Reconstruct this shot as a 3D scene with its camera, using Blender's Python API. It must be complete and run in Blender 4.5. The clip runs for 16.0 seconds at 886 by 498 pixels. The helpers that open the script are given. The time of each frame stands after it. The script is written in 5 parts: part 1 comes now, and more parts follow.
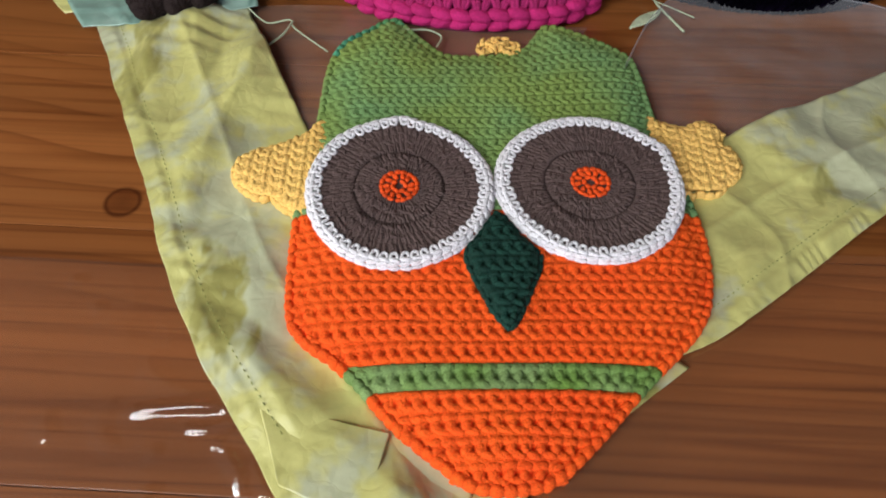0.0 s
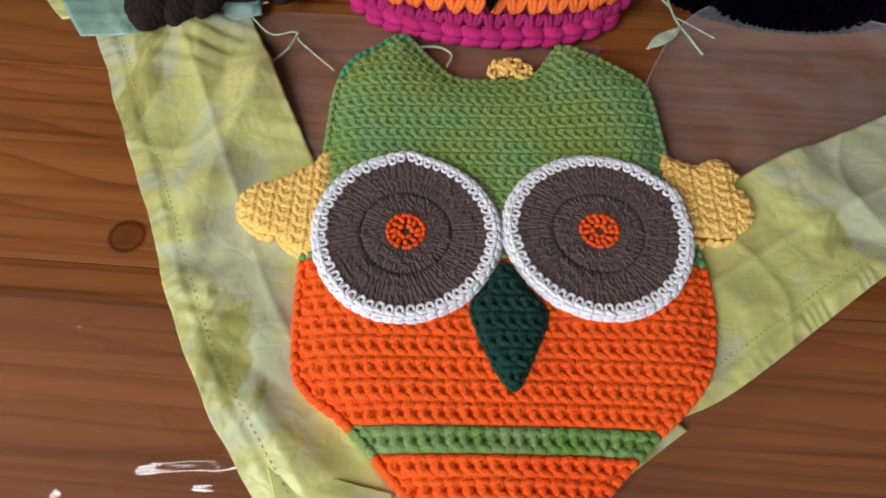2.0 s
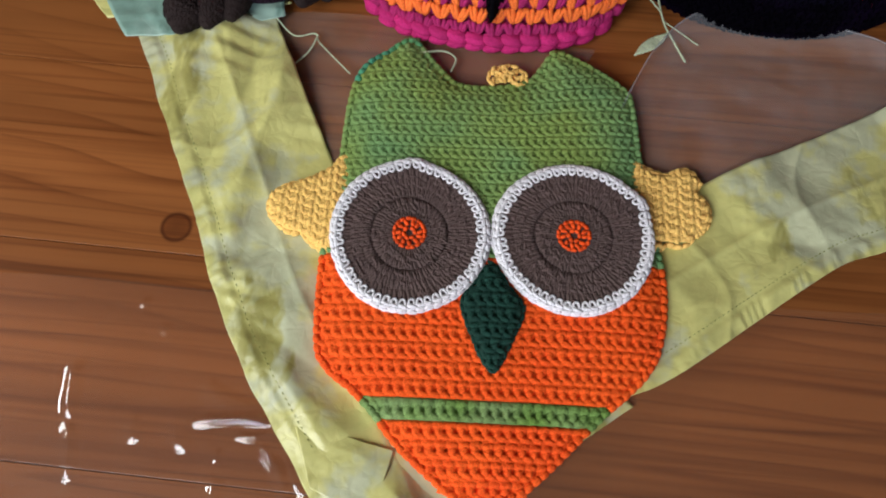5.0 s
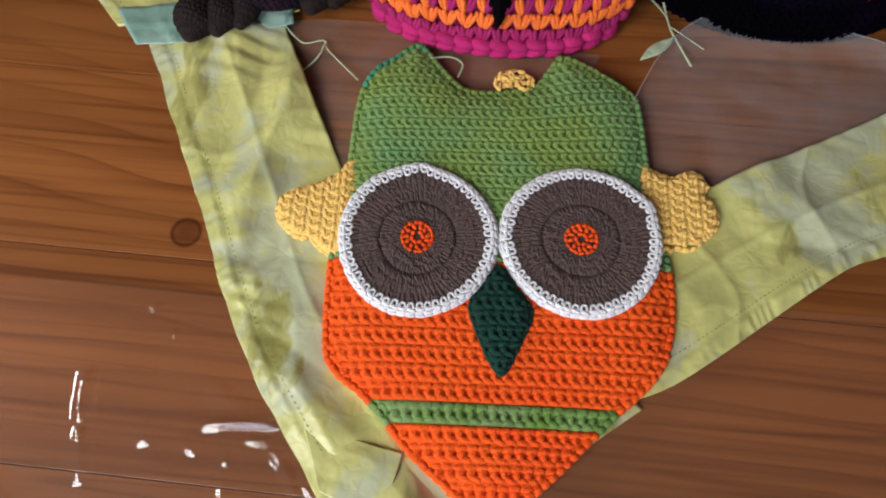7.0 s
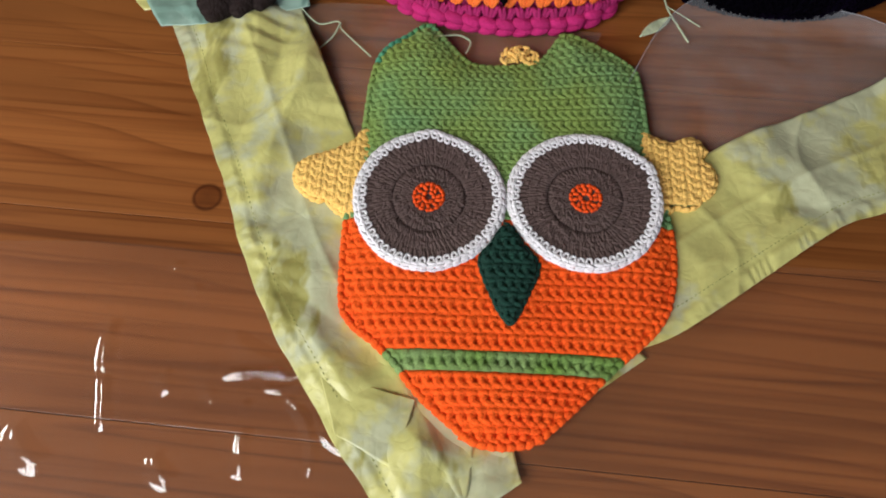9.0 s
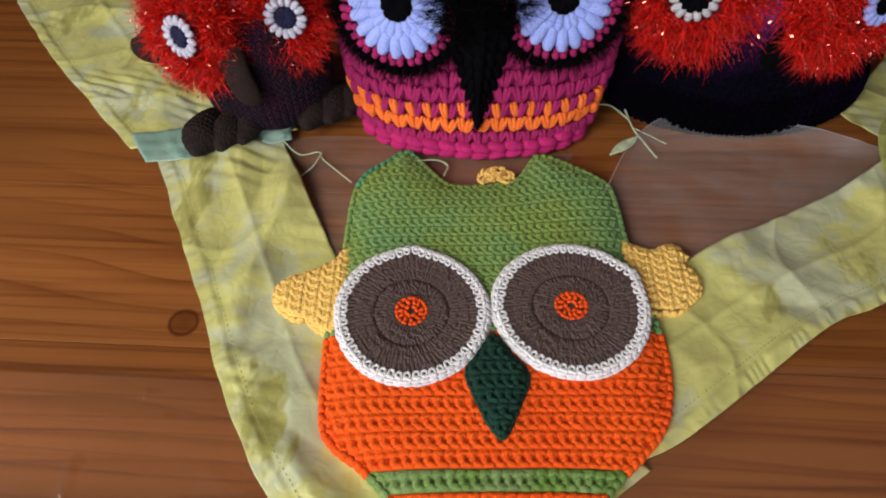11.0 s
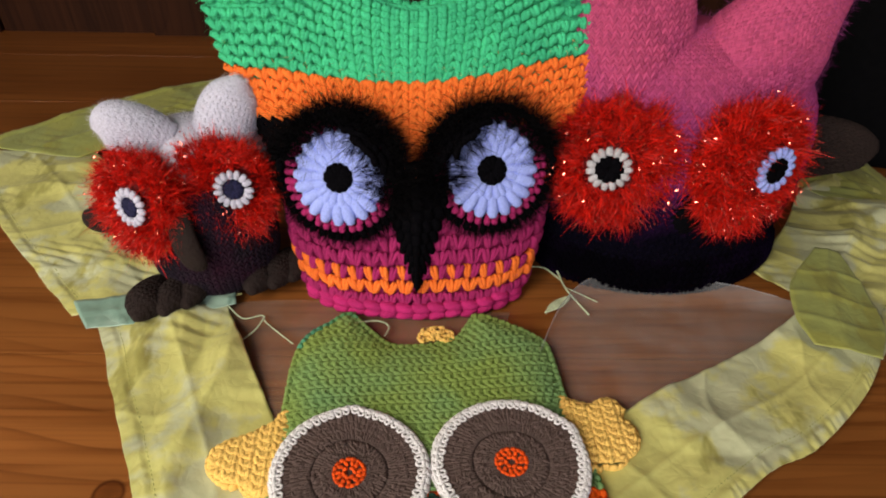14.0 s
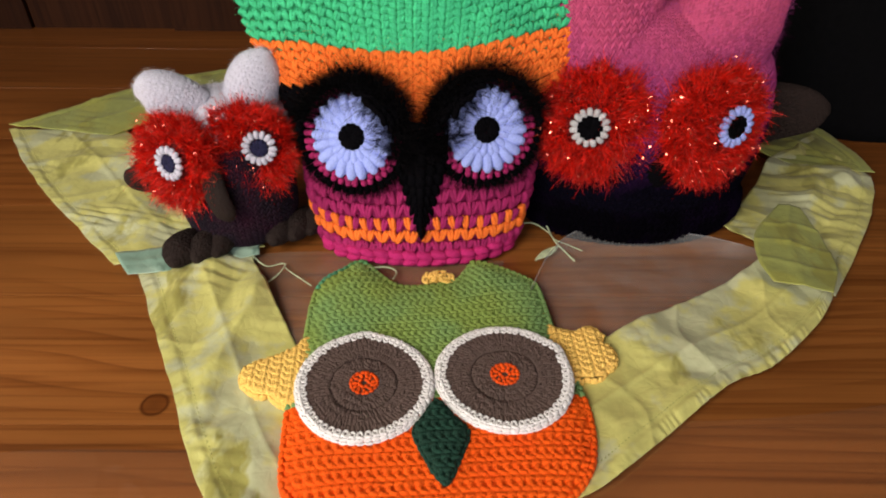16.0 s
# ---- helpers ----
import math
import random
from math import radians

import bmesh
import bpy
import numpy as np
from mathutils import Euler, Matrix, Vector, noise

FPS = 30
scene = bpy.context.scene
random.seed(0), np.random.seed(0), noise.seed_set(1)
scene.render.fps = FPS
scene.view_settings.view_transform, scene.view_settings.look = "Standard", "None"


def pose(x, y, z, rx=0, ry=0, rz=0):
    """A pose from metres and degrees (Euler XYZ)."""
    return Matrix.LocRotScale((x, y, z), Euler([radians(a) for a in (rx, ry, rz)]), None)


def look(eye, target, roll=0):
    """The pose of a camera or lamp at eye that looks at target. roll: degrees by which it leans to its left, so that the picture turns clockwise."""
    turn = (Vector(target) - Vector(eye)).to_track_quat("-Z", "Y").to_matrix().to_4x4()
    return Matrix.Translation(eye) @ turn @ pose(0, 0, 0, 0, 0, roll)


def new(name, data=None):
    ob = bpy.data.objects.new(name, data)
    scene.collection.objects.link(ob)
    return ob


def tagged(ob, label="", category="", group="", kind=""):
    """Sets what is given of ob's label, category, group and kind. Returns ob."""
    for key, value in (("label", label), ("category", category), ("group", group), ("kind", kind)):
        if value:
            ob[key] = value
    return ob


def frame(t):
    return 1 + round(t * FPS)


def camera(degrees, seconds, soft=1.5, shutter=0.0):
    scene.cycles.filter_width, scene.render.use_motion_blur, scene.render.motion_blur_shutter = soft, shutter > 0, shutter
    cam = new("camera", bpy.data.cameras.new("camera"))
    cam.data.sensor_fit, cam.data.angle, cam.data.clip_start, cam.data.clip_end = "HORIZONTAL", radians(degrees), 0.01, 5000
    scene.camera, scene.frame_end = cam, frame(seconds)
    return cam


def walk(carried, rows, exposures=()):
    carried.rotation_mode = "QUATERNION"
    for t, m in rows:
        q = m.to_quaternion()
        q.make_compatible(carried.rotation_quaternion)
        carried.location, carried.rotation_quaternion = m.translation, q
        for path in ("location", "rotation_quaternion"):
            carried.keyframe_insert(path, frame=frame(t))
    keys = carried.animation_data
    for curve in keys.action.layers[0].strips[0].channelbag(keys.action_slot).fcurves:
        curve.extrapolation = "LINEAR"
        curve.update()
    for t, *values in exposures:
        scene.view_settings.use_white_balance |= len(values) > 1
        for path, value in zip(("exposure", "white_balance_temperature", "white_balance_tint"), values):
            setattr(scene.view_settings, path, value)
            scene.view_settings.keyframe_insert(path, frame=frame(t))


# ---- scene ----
cam = camera(65.8, 16.0, 2.0)
PATH = [
    (0, (0.009, 0.009, 0.258), (-0.023, 1.135, -1.394), 1.4),
    (0.5, (0.008, 0.015, 0.246), (-0.047, 1.15, -1.4), 0.5),
    (1, (0.008, 0.017, 0.243), (-0.025, 1.135, -1.414), 1.4),
    (1.5, (0.008, 0.021, 0.245), (-0.027, 1.126, -1.4217), 1.3),
    (2, (0.004, 0.054, 0.284), (-0.022, 1.009, -1.473), 2.8),
    (2.5, (0.005, 0.067, 0.337), (-0.146, 0.752, -1.536), -6.7),
    (3, (0.011, 0.079, 0.36), (-0.075, 0.687, -1.543), -1.5),
    (3.5, (0.014, 0.083, 0.362), (-0.052, 0.709, -1.536), 0.6),
    (4, (0.015, 0.082, 0.36), (-0.048, 0.725, -1.532), 0.4),
    (6.3, (0.011, 0.075, 0.357), (-0.061, 0.776, -1.515), 0.3),
    (6.5, (0.015, 0.075, 0.357), (-0.07, 0.777, -1.514), -0.9),
    (7, (0.013, 0.075, 0.358), (-0.074, 0.77, -1.516), -1.2),
    (7.5, (0.013, 0.073, 0.357), (-0.081, 0.768, -1.516), -1.6),
    (8, (0.011, 0.056, 0.359), (-0.058, 0.77, -1.508), 0.4),
    (8.2, (0.014, 0.049, 0.359), (-0.074, 0.784, -1.499), -0.9),
    (10.3, (0.014, 0.023, 0.34), (-0.096, 0.992, -1.406), -2.1),
    (10.5, (0.015, 0.022, 0.335), (-0.089, 1.061, -1.371), -1.7),
    (11, (0.017, 0.014, 0.339), (-0.08, 1.194, -1.274), -1.7),
    (11.5, (0.021, 0.006, 0.344), (-0.031, 1.291, -1.188), -0.2),
    (12, (0.021, -0.005, 0.347), (-0.061, 1.382, -1.092), -1.2),
    (12.5, (0.025, -0.01, 0.347), (-0.001, 1.507, -0.956), 0.2),
    (13, (0.03, -0.004, 0.341), (0.053, 1.568, -0.894), 1.3),
    (13.5, (0.029, -0.002, 0.342), (0.045, 1.552, -0.917), 1.1),
    (14, (0.029, 0.0, 0.342), (0.043, 1.546, -0.927), 1.0),
    (14.5, (0.027, -0.002, 0.343), (0.035, 1.543, -0.927), 0.9),
    (15, (0.026, -0.03, 0.341), (0.03, 1.525, -0.916), 0.5),
    (15.5, (0.028, -0.056, 0.344), (0.044, 1.509, -0.901), 0.7),
    (16, (0.029, -0.073, 0.344), (0.039, 1.495, -0.898), 0.5),
]
walk(cam, [(t, look(eye, target, roll)) for t, eye, target, roll in PATH], [
    (0, -0.05, 5960, 10), (3.5, -0.06, 5850, 10), (8.0, -0.03, 5950, 10), (10.5, 0.0, 6300, 10), (11.5, -0.14, 6450, 10), (12.0, -0.12, 6650, 10),
    (13.0, -0.05, 6950, 10), (14.5, 0.02, 7100, 10), (16.0, 0.06, 7150, 10)])

# ---- light ----
world = bpy.data.worlds.new("room_air")
scene.world = world
world.use_nodes = True
world.node_tree.nodes["Background"].inputs[0].default_value = (0.9, 0.95, 1.0, 1)
world.node_tree.nodes["Background"].inputs[1].default_value = 0.025


def area_lamp(name, eye, target, w, h, watts, colour):
    la = bpy.data.lights.new(name, "AREA")
    la.shape, la.size, la.size_y, la.energy, la.color = "RECTANGLE", w, h, watts, colour
    ob = new(name, la)
    ob.matrix_world = look(eye, target)
    return ob


area_lamp("daylight_side", (-0.74, -0.64, 0.95), (0.05, 0.12, 0.0), 0.8, 0.8, 23.0, (1.0, 0.955, 0.90))
# added lamp with no window of its own, for glints on the film
area_lamp("daylight_low", (-0.74, 0.12, 0.27), (0.0, 0.12, 0.05), 0.16, 0.15, 2.0, (1.0, 0.95, 0.86))
area_lamp("daylight_front", (0.1, -1.77, 0.55), (0.0, 0.3, 0.3), 1.2, 0.8, 21.0, (0.80, 0.81, 0.93))


# ---- materials ----
def material(name):
    m = bpy.data.materials.new(name)
    m.use_nodes = True
    nt = m.node_tree
    return m, nt, nt.nodes["Principled BSDF"]


def node(nt, kind, **sets):
    n = nt.nodes.new("ShaderNode" + kind)
    for k, v in sets.items():
        n.inputs[k.replace("_", " ")].default_value = v
    return n


def ramp(nt, fac, stops):
    r = nt.nodes.new("ShaderNodeValToRGB")
    while len(r.color_ramp.elements) < len(stops):
        r.color_ramp.elements.new(0.5)
    for e, (p, c) in zip(r.color_ramp.elements, stops):
        e.position, e.color = p, (*c, 1)
    nt.links.new(fac, r.inputs[0])
    return r.outputs[0]


def mix_colour(nt, kind, fac, a, b):
    n = nt.nodes.new("ShaderNodeMix")
    n.data_type, n.blend_type = "RGBA", kind
    for sock, v in ((n.inputs[0], fac), (n.inputs[6], a), (n.inputs[7], b)):
        if isinstance(v, (int, float)):
            sock.default_value = v
        elif isinstance(v, tuple):
            sock.default_value = (*v, 1)
        else:
            nt.links.new(v, sock)
    return n.outputs[2]


def place(nt):
    return nt.nodes.new("ShaderNodeNewGeometry").outputs["Position"]


def noise_of(nt, scale, detail=3.0, stretch=None, vec=None, rough=0.55):
    v = vec or place(nt)
    if stretch:
        mp = nt.nodes.new("ShaderNodeMapping")
        mp.inputs["Scale"].default_value = stretch
        nt.links.new(v, mp.inputs[0])
        v = mp.outputs[0]
    n = node(nt, "TexNoise", Scale=scale, Detail=detail, Roughness=rough)
    nt.links.new(v, n.inputs["Vector"])
    return n.outputs["Fac"]


def bump(nt, bsdf, height, dist, strength=1.0):
    b = node(nt, "Bump", Strength=strength, Distance=dist)
    nt.links.new(height, b.inputs["Height"])
    nt.links.new(b.outputs[0], bsdf.inputs["Normal"])


def scaled(c, k):
    return tuple(min(1.0, x * k) for x in c)


def yarn(name, colour, second=None, patch=28.0, sheen=0.15, spread=0.22):
    """Spun yarn: fibre relief, each loop a little lighter or darker, dye that drifts to a second colour."""
    m, nt, b = material(name)
    rnd = nt.nodes.new("ShaderNodeNewGeometry").outputs["Random Per Island"]
    base = ramp(nt, rnd, [(0.0, scaled(colour, 1 - spread)), (1.0, scaled(colour, 1 + spread))])
    if second:
        f = ramp(nt, noise_of(nt, patch, 2.0), [(0.42, (0, 0, 0)), (0.68, (1, 1, 1))])
        base = mix_colour(nt, "MIX", f, base, second)
    fib = noise_of(nt, 1400.0, 3.0)
    grain = ramp(nt, fib, [(0.3, (0.72, 0.72, 0.72)), (0.7, (1.12, 1.12, 1.12))])
    base = mix_colour(nt, "MULTIPLY", 1.0, base, grain)
    nt.links.new(base, b.inputs["Base Color"])
    b.inputs["Roughness"].default_value = 0.88
    b.inputs["Specular IOR Level"].default_value = 0.25
    b.inputs["Sheen Weight"].default_value = sheen
    b.inputs["Sheen Roughness"].default_value = 0.5
    b.inputs["Sheen Tint"].default_value = (*scaled(colour, 1.6), 1)
    ply = nt.nodes.new("ShaderNodeMath")
    ply.operation = "MULTIPLY_ADD"
    nt.links.new(noise_of(nt, 420.0, 2.0), ply.inputs[0])
    ply.inputs[1].default_value = 1.6
    nt.links.new(fib, ply.inputs[2])
    bump(nt, b, ply.outputs[0], 0.0007, 0.9)
    return m


def fibre(name, colour, rough=0.6, spark=0.0, spark_colour=(1, 0.5, 0.4), spread=0.35):
    """Loose hairs; spark is the share of them that are flat metallic tinsel."""
    m, nt, b = material(name)
    rnd = nt.nodes.new("ShaderNodeNewGeometry").outputs["Random Per Island"]
    base = ramp(nt, rnd, [(0.0, scaled(colour, 1 - spread)), (1.0, scaled(colour, 1 + spread))])
    b.inputs["Roughness"].default_value = rough
    b.inputs["Specular IOR Level"].default_value = 0.3
    if spark:
        s = ramp(nt, rnd, [(1 - spark - 0.01, (0, 0, 0)), (1 - spark, (1, 1, 1))])
        base = mix_colour(nt, "MIX", s, base, spark_colour)
        nt.links.new(s, b.inputs["Metallic"])
        nt.links.new(ramp(nt, rnd, [(1 - spark - 0.01, (rough, rough, rough)), (1 - spark, (0.22, 0.22, 0.22))]), b.inputs["Roughness"])
    nt.links.new(base, b.inputs["Base Color"])
    return m


def wood(name, light, dark, rough=0.3, across="y", knots=(), coat=0.3):
    """Varnished pine: long grain lines, slow tone drift, board-to-board differences, knots."""
    m, nt, b = material(name)
    pos = place(nt)
    off = nt.nodes.new("ShaderNodeVectorMath")
    off.operation = "ADD"
    inf = nt.nodes.new("ShaderNodeObjectInfo")
    sc = nt.nodes.new("ShaderNodeVectorMath")
    sc.operation = "SCALE"
    sc.inputs[0].default_value = (3.7, 1.3, 2.1)
    nt.links.new(inf.outputs["Random"], sc.inputs["Scale"])
    nt.links.new(pos, off.inputs[0])
    nt.links.new(sc.outputs[0], off.inputs[1])
    v = off.outputs[0]
    st = (1.3, 26.0, 26.0) if across == "y" else (26.0, 26.0, 1.3)
    broad = noise_of(nt, 1.0, 4.0, st, v, 0.6)
    st2 = (2.2, 210.0, 210.0) if across == "y" else (210.0, 210.0, 2.2)
    fine = noise_of(nt, 1.0, 3.0, st2, v, 0.6)
    drift = noise_of(nt, 4.0, 2.0, None, v)
    base = ramp(nt, broad, [(0.24, dark), (0.44, scaled(light, 0.88)), (0.58, light), (0.72, scaled(light, 1.14))])
    # long growth lines: a wavy saw of pale spring wood ending in a dark sharp edge
    sep = nt.nodes.new("ShaderNodeSeparateXYZ")
    nt.links.new(v, sep.inputs[0])
    bend = nt.nodes.new("ShaderNodeMath")
    bend.operation = "MULTIPLY_ADD"
    nt.links.new(noise_of(nt, 1.0, 2.5, (1.6, 7.0, 7.0) if across == "y" else (7.0, 7.0, 1.6), v, 0.45), bend.inputs[0])
    bend.inputs[1].default_value = 9.0
    cross = nt.nodes.new("ShaderNodeMath")
    cross.operation = "MULTIPLY"
    nt.links.new(sep.outputs["Y" if across == "y" else "X"], cross.inputs[0])
    cross.inputs[1].default_value = 62.0
    nt.links.new(cross.outputs[0], bend.inputs[2])
    saw = nt.nodes.new("ShaderNodeMath")
    saw.operation = "FRACT"
    nt.links.new(bend.outputs[0], saw.inputs[0])
    growth = ramp(nt, saw.outputs[0], [(0.0, (1.06, 1.06, 1.06)), (0.55, (1.0, 0.98, 0.96)), (0.84, (0.74, 0.64, 0.56)), (0.93, (0.45, 0.35, 0.28)), (0.97, (1.05, 1.05, 1.05))])
    base = mix_colour(nt, "MULTIPLY", 0.55, base, mix_colour(nt, "MIX", ramp(nt, drift, [(0.4, (0.15, 0.15, 0.15)), (0.6, (1, 1, 1))]), (0.97, 0.95, 0.93), growth))
    lines = ramp(nt, fine, [(0.37, (0.62, 0.54, 0.47)), (0.52, (1.0, 1.0, 1.0))])
    base = mix_colour(nt, "MULTIPLY", 0.55, base, lines)
    st3 = (1.1, 50.0, 50.0) if across == "y" else (50.0, 50.0, 1.1)
    rings = noise_of(nt, 1.0, 1.5, st3, v, 0.5)
    base = mix_colour(nt, "MULTIPLY", 0.55, base, ramp(nt, rings, [(0.40, (1, 1, 1)), (0.43, (0.55, 0.45, 0.38)), (0.45, (1, 1, 1)), (0.59, (1, 1, 1)), (0.61, (0.4, 0.32, 0.27)), (0.625, (1, 1, 1))]))
    base = mix_colour(nt, "MULTIPLY", 0.8, base, ramp(nt, drift, [(0.3, (0.78, 0.74, 0.7)), (0.7, (1.1, 1.08, 1.05))]))
    base = mix_colour(nt, "MULTIPLY", 0.7, base, ramp(nt, inf.outputs["Random"], [(0.0, (0.74, 0.66, 0.6)), (1.0, (1.12, 1.14, 1.1))]))
    for kx, ky, kr in knots:
        d = nt.nodes.new("ShaderNodeVectorMath")
        d.operation = "DISTANCE"
        d.inputs[1].default_value = (kx, ky, 0)
        nt.links.new(pos, d.inputs[0])
        dv = nt.nodes.new("ShaderNodeMath")
        dv.operation = "DIVIDE"
        dv.inputs[1].default_value = kr * 2
        nt.links.new(d.outputs["Value"], dv.inputs[0])
        k = ramp(nt, dv.outputs[0], [(0.0, (0.5, 0.42, 0.36)), (0.36, (0.62, 0.54, 0.48)), (0.45, (0.3, 0.22, 0.18)), (0.56, (1, 1, 1))])
        base = mix_colour(nt, "MULTIPLY", 1.0, base, k)
    nt.links.new(base, b.inputs["Base Color"])
    b.inputs["Roughness"].default_value = rough
    b.inputs["Coat Weight"].default_value = coat
    b.inputs["Coat Roughness"].default_value = 0.16
    bump(nt, b, fine, 0.0004, 0.35)
    return m


def satin(name, colour, cool, deep, rough=0.36):
    """Satin: soft gloss, paler bluish patches and darker olive streaks by noise, fine weave."""
    m, nt, b = material(name)
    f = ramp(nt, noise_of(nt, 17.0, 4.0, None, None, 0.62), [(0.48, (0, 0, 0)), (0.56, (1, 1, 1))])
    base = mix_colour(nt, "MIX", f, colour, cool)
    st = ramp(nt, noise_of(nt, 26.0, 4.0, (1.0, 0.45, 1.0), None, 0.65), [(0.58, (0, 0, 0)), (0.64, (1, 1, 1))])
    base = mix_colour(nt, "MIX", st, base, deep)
    g = ramp(nt, noise_of(nt, 120.0, 4.0), [(0.3, (0.88, 0.88, 0.85)), (0.7, (1.06, 1.06, 1.06))])
    base = mix_colour(nt, "MULTIPLY", 1.0, base, g)
    nt.links.new(base, b.inputs["Base Color"])
    b.inputs["Roughness"].default_value = rough
    b.inputs["Specular IOR Level"].default_value = 0.6
    b.inputs["Sheen Weight"].default_value = 0.12
    crinkle = node(nt, "TexVoronoi", Scale=95.0)
    crinkle.feature = "DISTANCE_TO_EDGE"
    nz = node(nt, "TexNoise", Scale=40.0, Detail=3.0)
    nt.links.new(place(nt), nz.inputs["Vector"])
    wv = nt.nodes.new("ShaderNodeVectorMath")
    wv.operation = "MULTIPLY_ADD"
    nt.links.new(nz.outputs["Color"], wv.inputs[0])
    wv.inputs[1].default_value = (0.03, 0.03, 0.03)
    nt.links.new(place(nt), wv.inputs[2])
    nt.links.new(wv.outputs[0], crinkle.inputs["Vector"])
    clip = nt.nodes.new("ShaderNodeMath")
    clip.operation = "MINIMUM"
    clip.inputs[1].default_value = 0.25
    nt.links.new(crinkle.outputs["Distance"], clip.inputs[0])
    weave = nt.nodes.new("ShaderNodeMath")
    weave.operation = "MULTIPLY_ADD"
    nt.links.new(noise_of(nt, 1.0, 2.0, (900.0, 2600.0, 900.0)), weave.inputs[0])
    weave.inputs[1].default_value = 0.06
    nt.links.new(clip.outputs[0], weave.inputs[2])
    bump(nt, b, weave.outputs[0], 0.0011, 0.45)
    return m


def sheer(name, colour, cover):
    """Gauze: mostly open, the threads catch light."""
    m, nt, b = material(name)
    out = nt.nodes["Material Output"]
    tr = nt.nodes.new("ShaderNodeBsdfTransparent")
    mx = nt.nodes.new("ShaderNodeMixShader")
    f = ramp(nt, noise_of(nt, 30.0, 3.0), [(0.3, (cover * 0.55,) * 3), (0.7, (cover * 1.35,) * 3)])
    nt.links.new(f, mx.inputs[0])
    nt.links.new(tr.outputs[0], mx.inputs[1])
    nt.links.new(b.outputs[0], mx.inputs[2])
    nt.links.new(mx.outputs[0], out.inputs[0])
    b.inputs["Base Color"].default_value = (*colour, 1)
    b.inputs["Roughness"].default_value = 0.45
    return m


def clear_film(name):
    m, nt, b = material(name)
    out = nt.nodes["Material Output"]
    tr = node(nt, "BsdfTransparent", Color=(0.97, 0.97, 0.97, 1))
    gl = node(nt, "BsdfGlossy", Roughness=0.05)
    fr = node(nt, "Fresnel", IOR=1.8)
    mx = nt.nodes.new("ShaderNodeMixShader")
    nt.links.new(fr.outputs[0], mx.inputs[0])
    nt.links.new(tr.outputs[0], mx.inputs[1])
    nt.links.new(gl.outputs[0], mx.inputs[2])
    veil = node(nt, "BsdfDiffuse", Color=(0.62, 0.58, 0.54, 1))
    mv = node(nt, "MixShader", Fac=0.02)
    nt.links.new(mx.outputs[0], mv.inputs[1])
    nt.links.new(veil.outputs[0], mv.inputs[2])
    nt.links.new(mv.outputs[0], out.inputs[0])
    return m


def plain(name, colour, rough=0.6, grain=40.0, depth=0.0005):
    m, nt, b = material(name)
    n = noise_of(nt, grain, 4.0)
    nt.links.new(ramp(nt, n, [(0.3, scaled(colour, 0.8)), (0.7, scaled(colour, 1.15))]), b.inputs["Base Color"])
    b.inputs["Roughness"].default_value = rough
    bump(nt, b, n, depth, 0.5)
    return m


def dyed(name, stops, z0, z1, spread=0.2):
    """Self-striping yarn whose dye changes up the knitting."""
    m, nt, b = material(name)
    sp = nt.nodes.new("ShaderNodeSeparateXYZ")
    nt.links.new(place(nt), sp.inputs[0])
    mr = nt.nodes.new("ShaderNodeMapRange")
    mr.inputs["From Min"].default_value, mr.inputs["From Max"].default_value = z0, z1
    nt.links.new(sp.outputs["Z"], mr.inputs[0])
    wob = nt.nodes.new("ShaderNodeMath")
    wob.operation = "MULTIPLY_ADD"
    nt.links.new(noise_of(nt, 26.0, 2.0), wob.inputs[0])
    wob.inputs[1].default_value = 0.35
    nt.links.new(mr.outputs[0], wob.inputs[2])
    base = ramp(nt, wob.outputs[0], stops)
    rnd = nt.nodes.new("ShaderNodeNewGeometry").outputs["Random Per Island"]
    base = mix_colour(nt, "MULTIPLY", 1.0, base, ramp(nt, rnd, [(0, (1 - spread,) * 3), (1, (1 + spread,) * 3)]))
    fib = noise_of(nt, 1500.0, 3.0)
    nt.links.new(base, b.inputs["Base Color"])
    b.inputs["Roughness"].default_value = 0.9
    b.inputs["Specular IOR Level"].default_value = 0.03
    bump(nt, b, fib, 0.0005, 0.8)
    return m


ORANGE = yarn("orange_cotton", (0.95, 0.115, 0.007), (0.90, 0.092, 0.006), spread=0.07)
GREEN = yarn("green_cotton", (0.225, 0.325, 0.075), (0.165, 0.33, 0.135), 14.0, spread=0.07)
TEAL = yarn("teal_cotton", (0.07, 0.29, 0.17), (0.12, 0.31, 0.1))
STRIPE = yarn("stripe_green_cotton", (0.20, 0.30, 0.10), (0.13, 0.25, 0.03), 22.0)
BROWN = yarn("brown_cotton", (0.112, 0.075, 0.066), spread=0.12)
WHITE = yarn("white_cotton", (0.86, 0.84, 0.85), spread=0.08)
YELLOW = yarn("yellow_cotton", (1.0, 0.61, 0.16), spread=0.06)
BEAK = yarn("dark_green_cotton", (0.008, 0.042, 0.028))
SPOT = yarn("vermilion_cotton", (0.88, 0.09, 0.008))
HAT_GREEN = yarn("emerald_wool", (0.045, 0.56, 0.26), (0.03, 0.44, 0.21), spread=0.12)
HAT_ORANGE = yarn("bright_orange_wool", (1.0, 0.195, 0.032), spread=0.10)
MAGENTA = yarn("magenta_wool", (0.36, 0.018, 0.115), spread=0.15)
PINK = yarn("hot_pink_wool", (0.50, 0.020, 0.15), spread=0.12)
BLACK = yarn("black_wool", (0.0022, 0.002, 0.003), sheen=0.0)
BLACK.node_tree.nodes["Principled BSDF"].inputs["Specular IOR Level"].default_value = 0.03
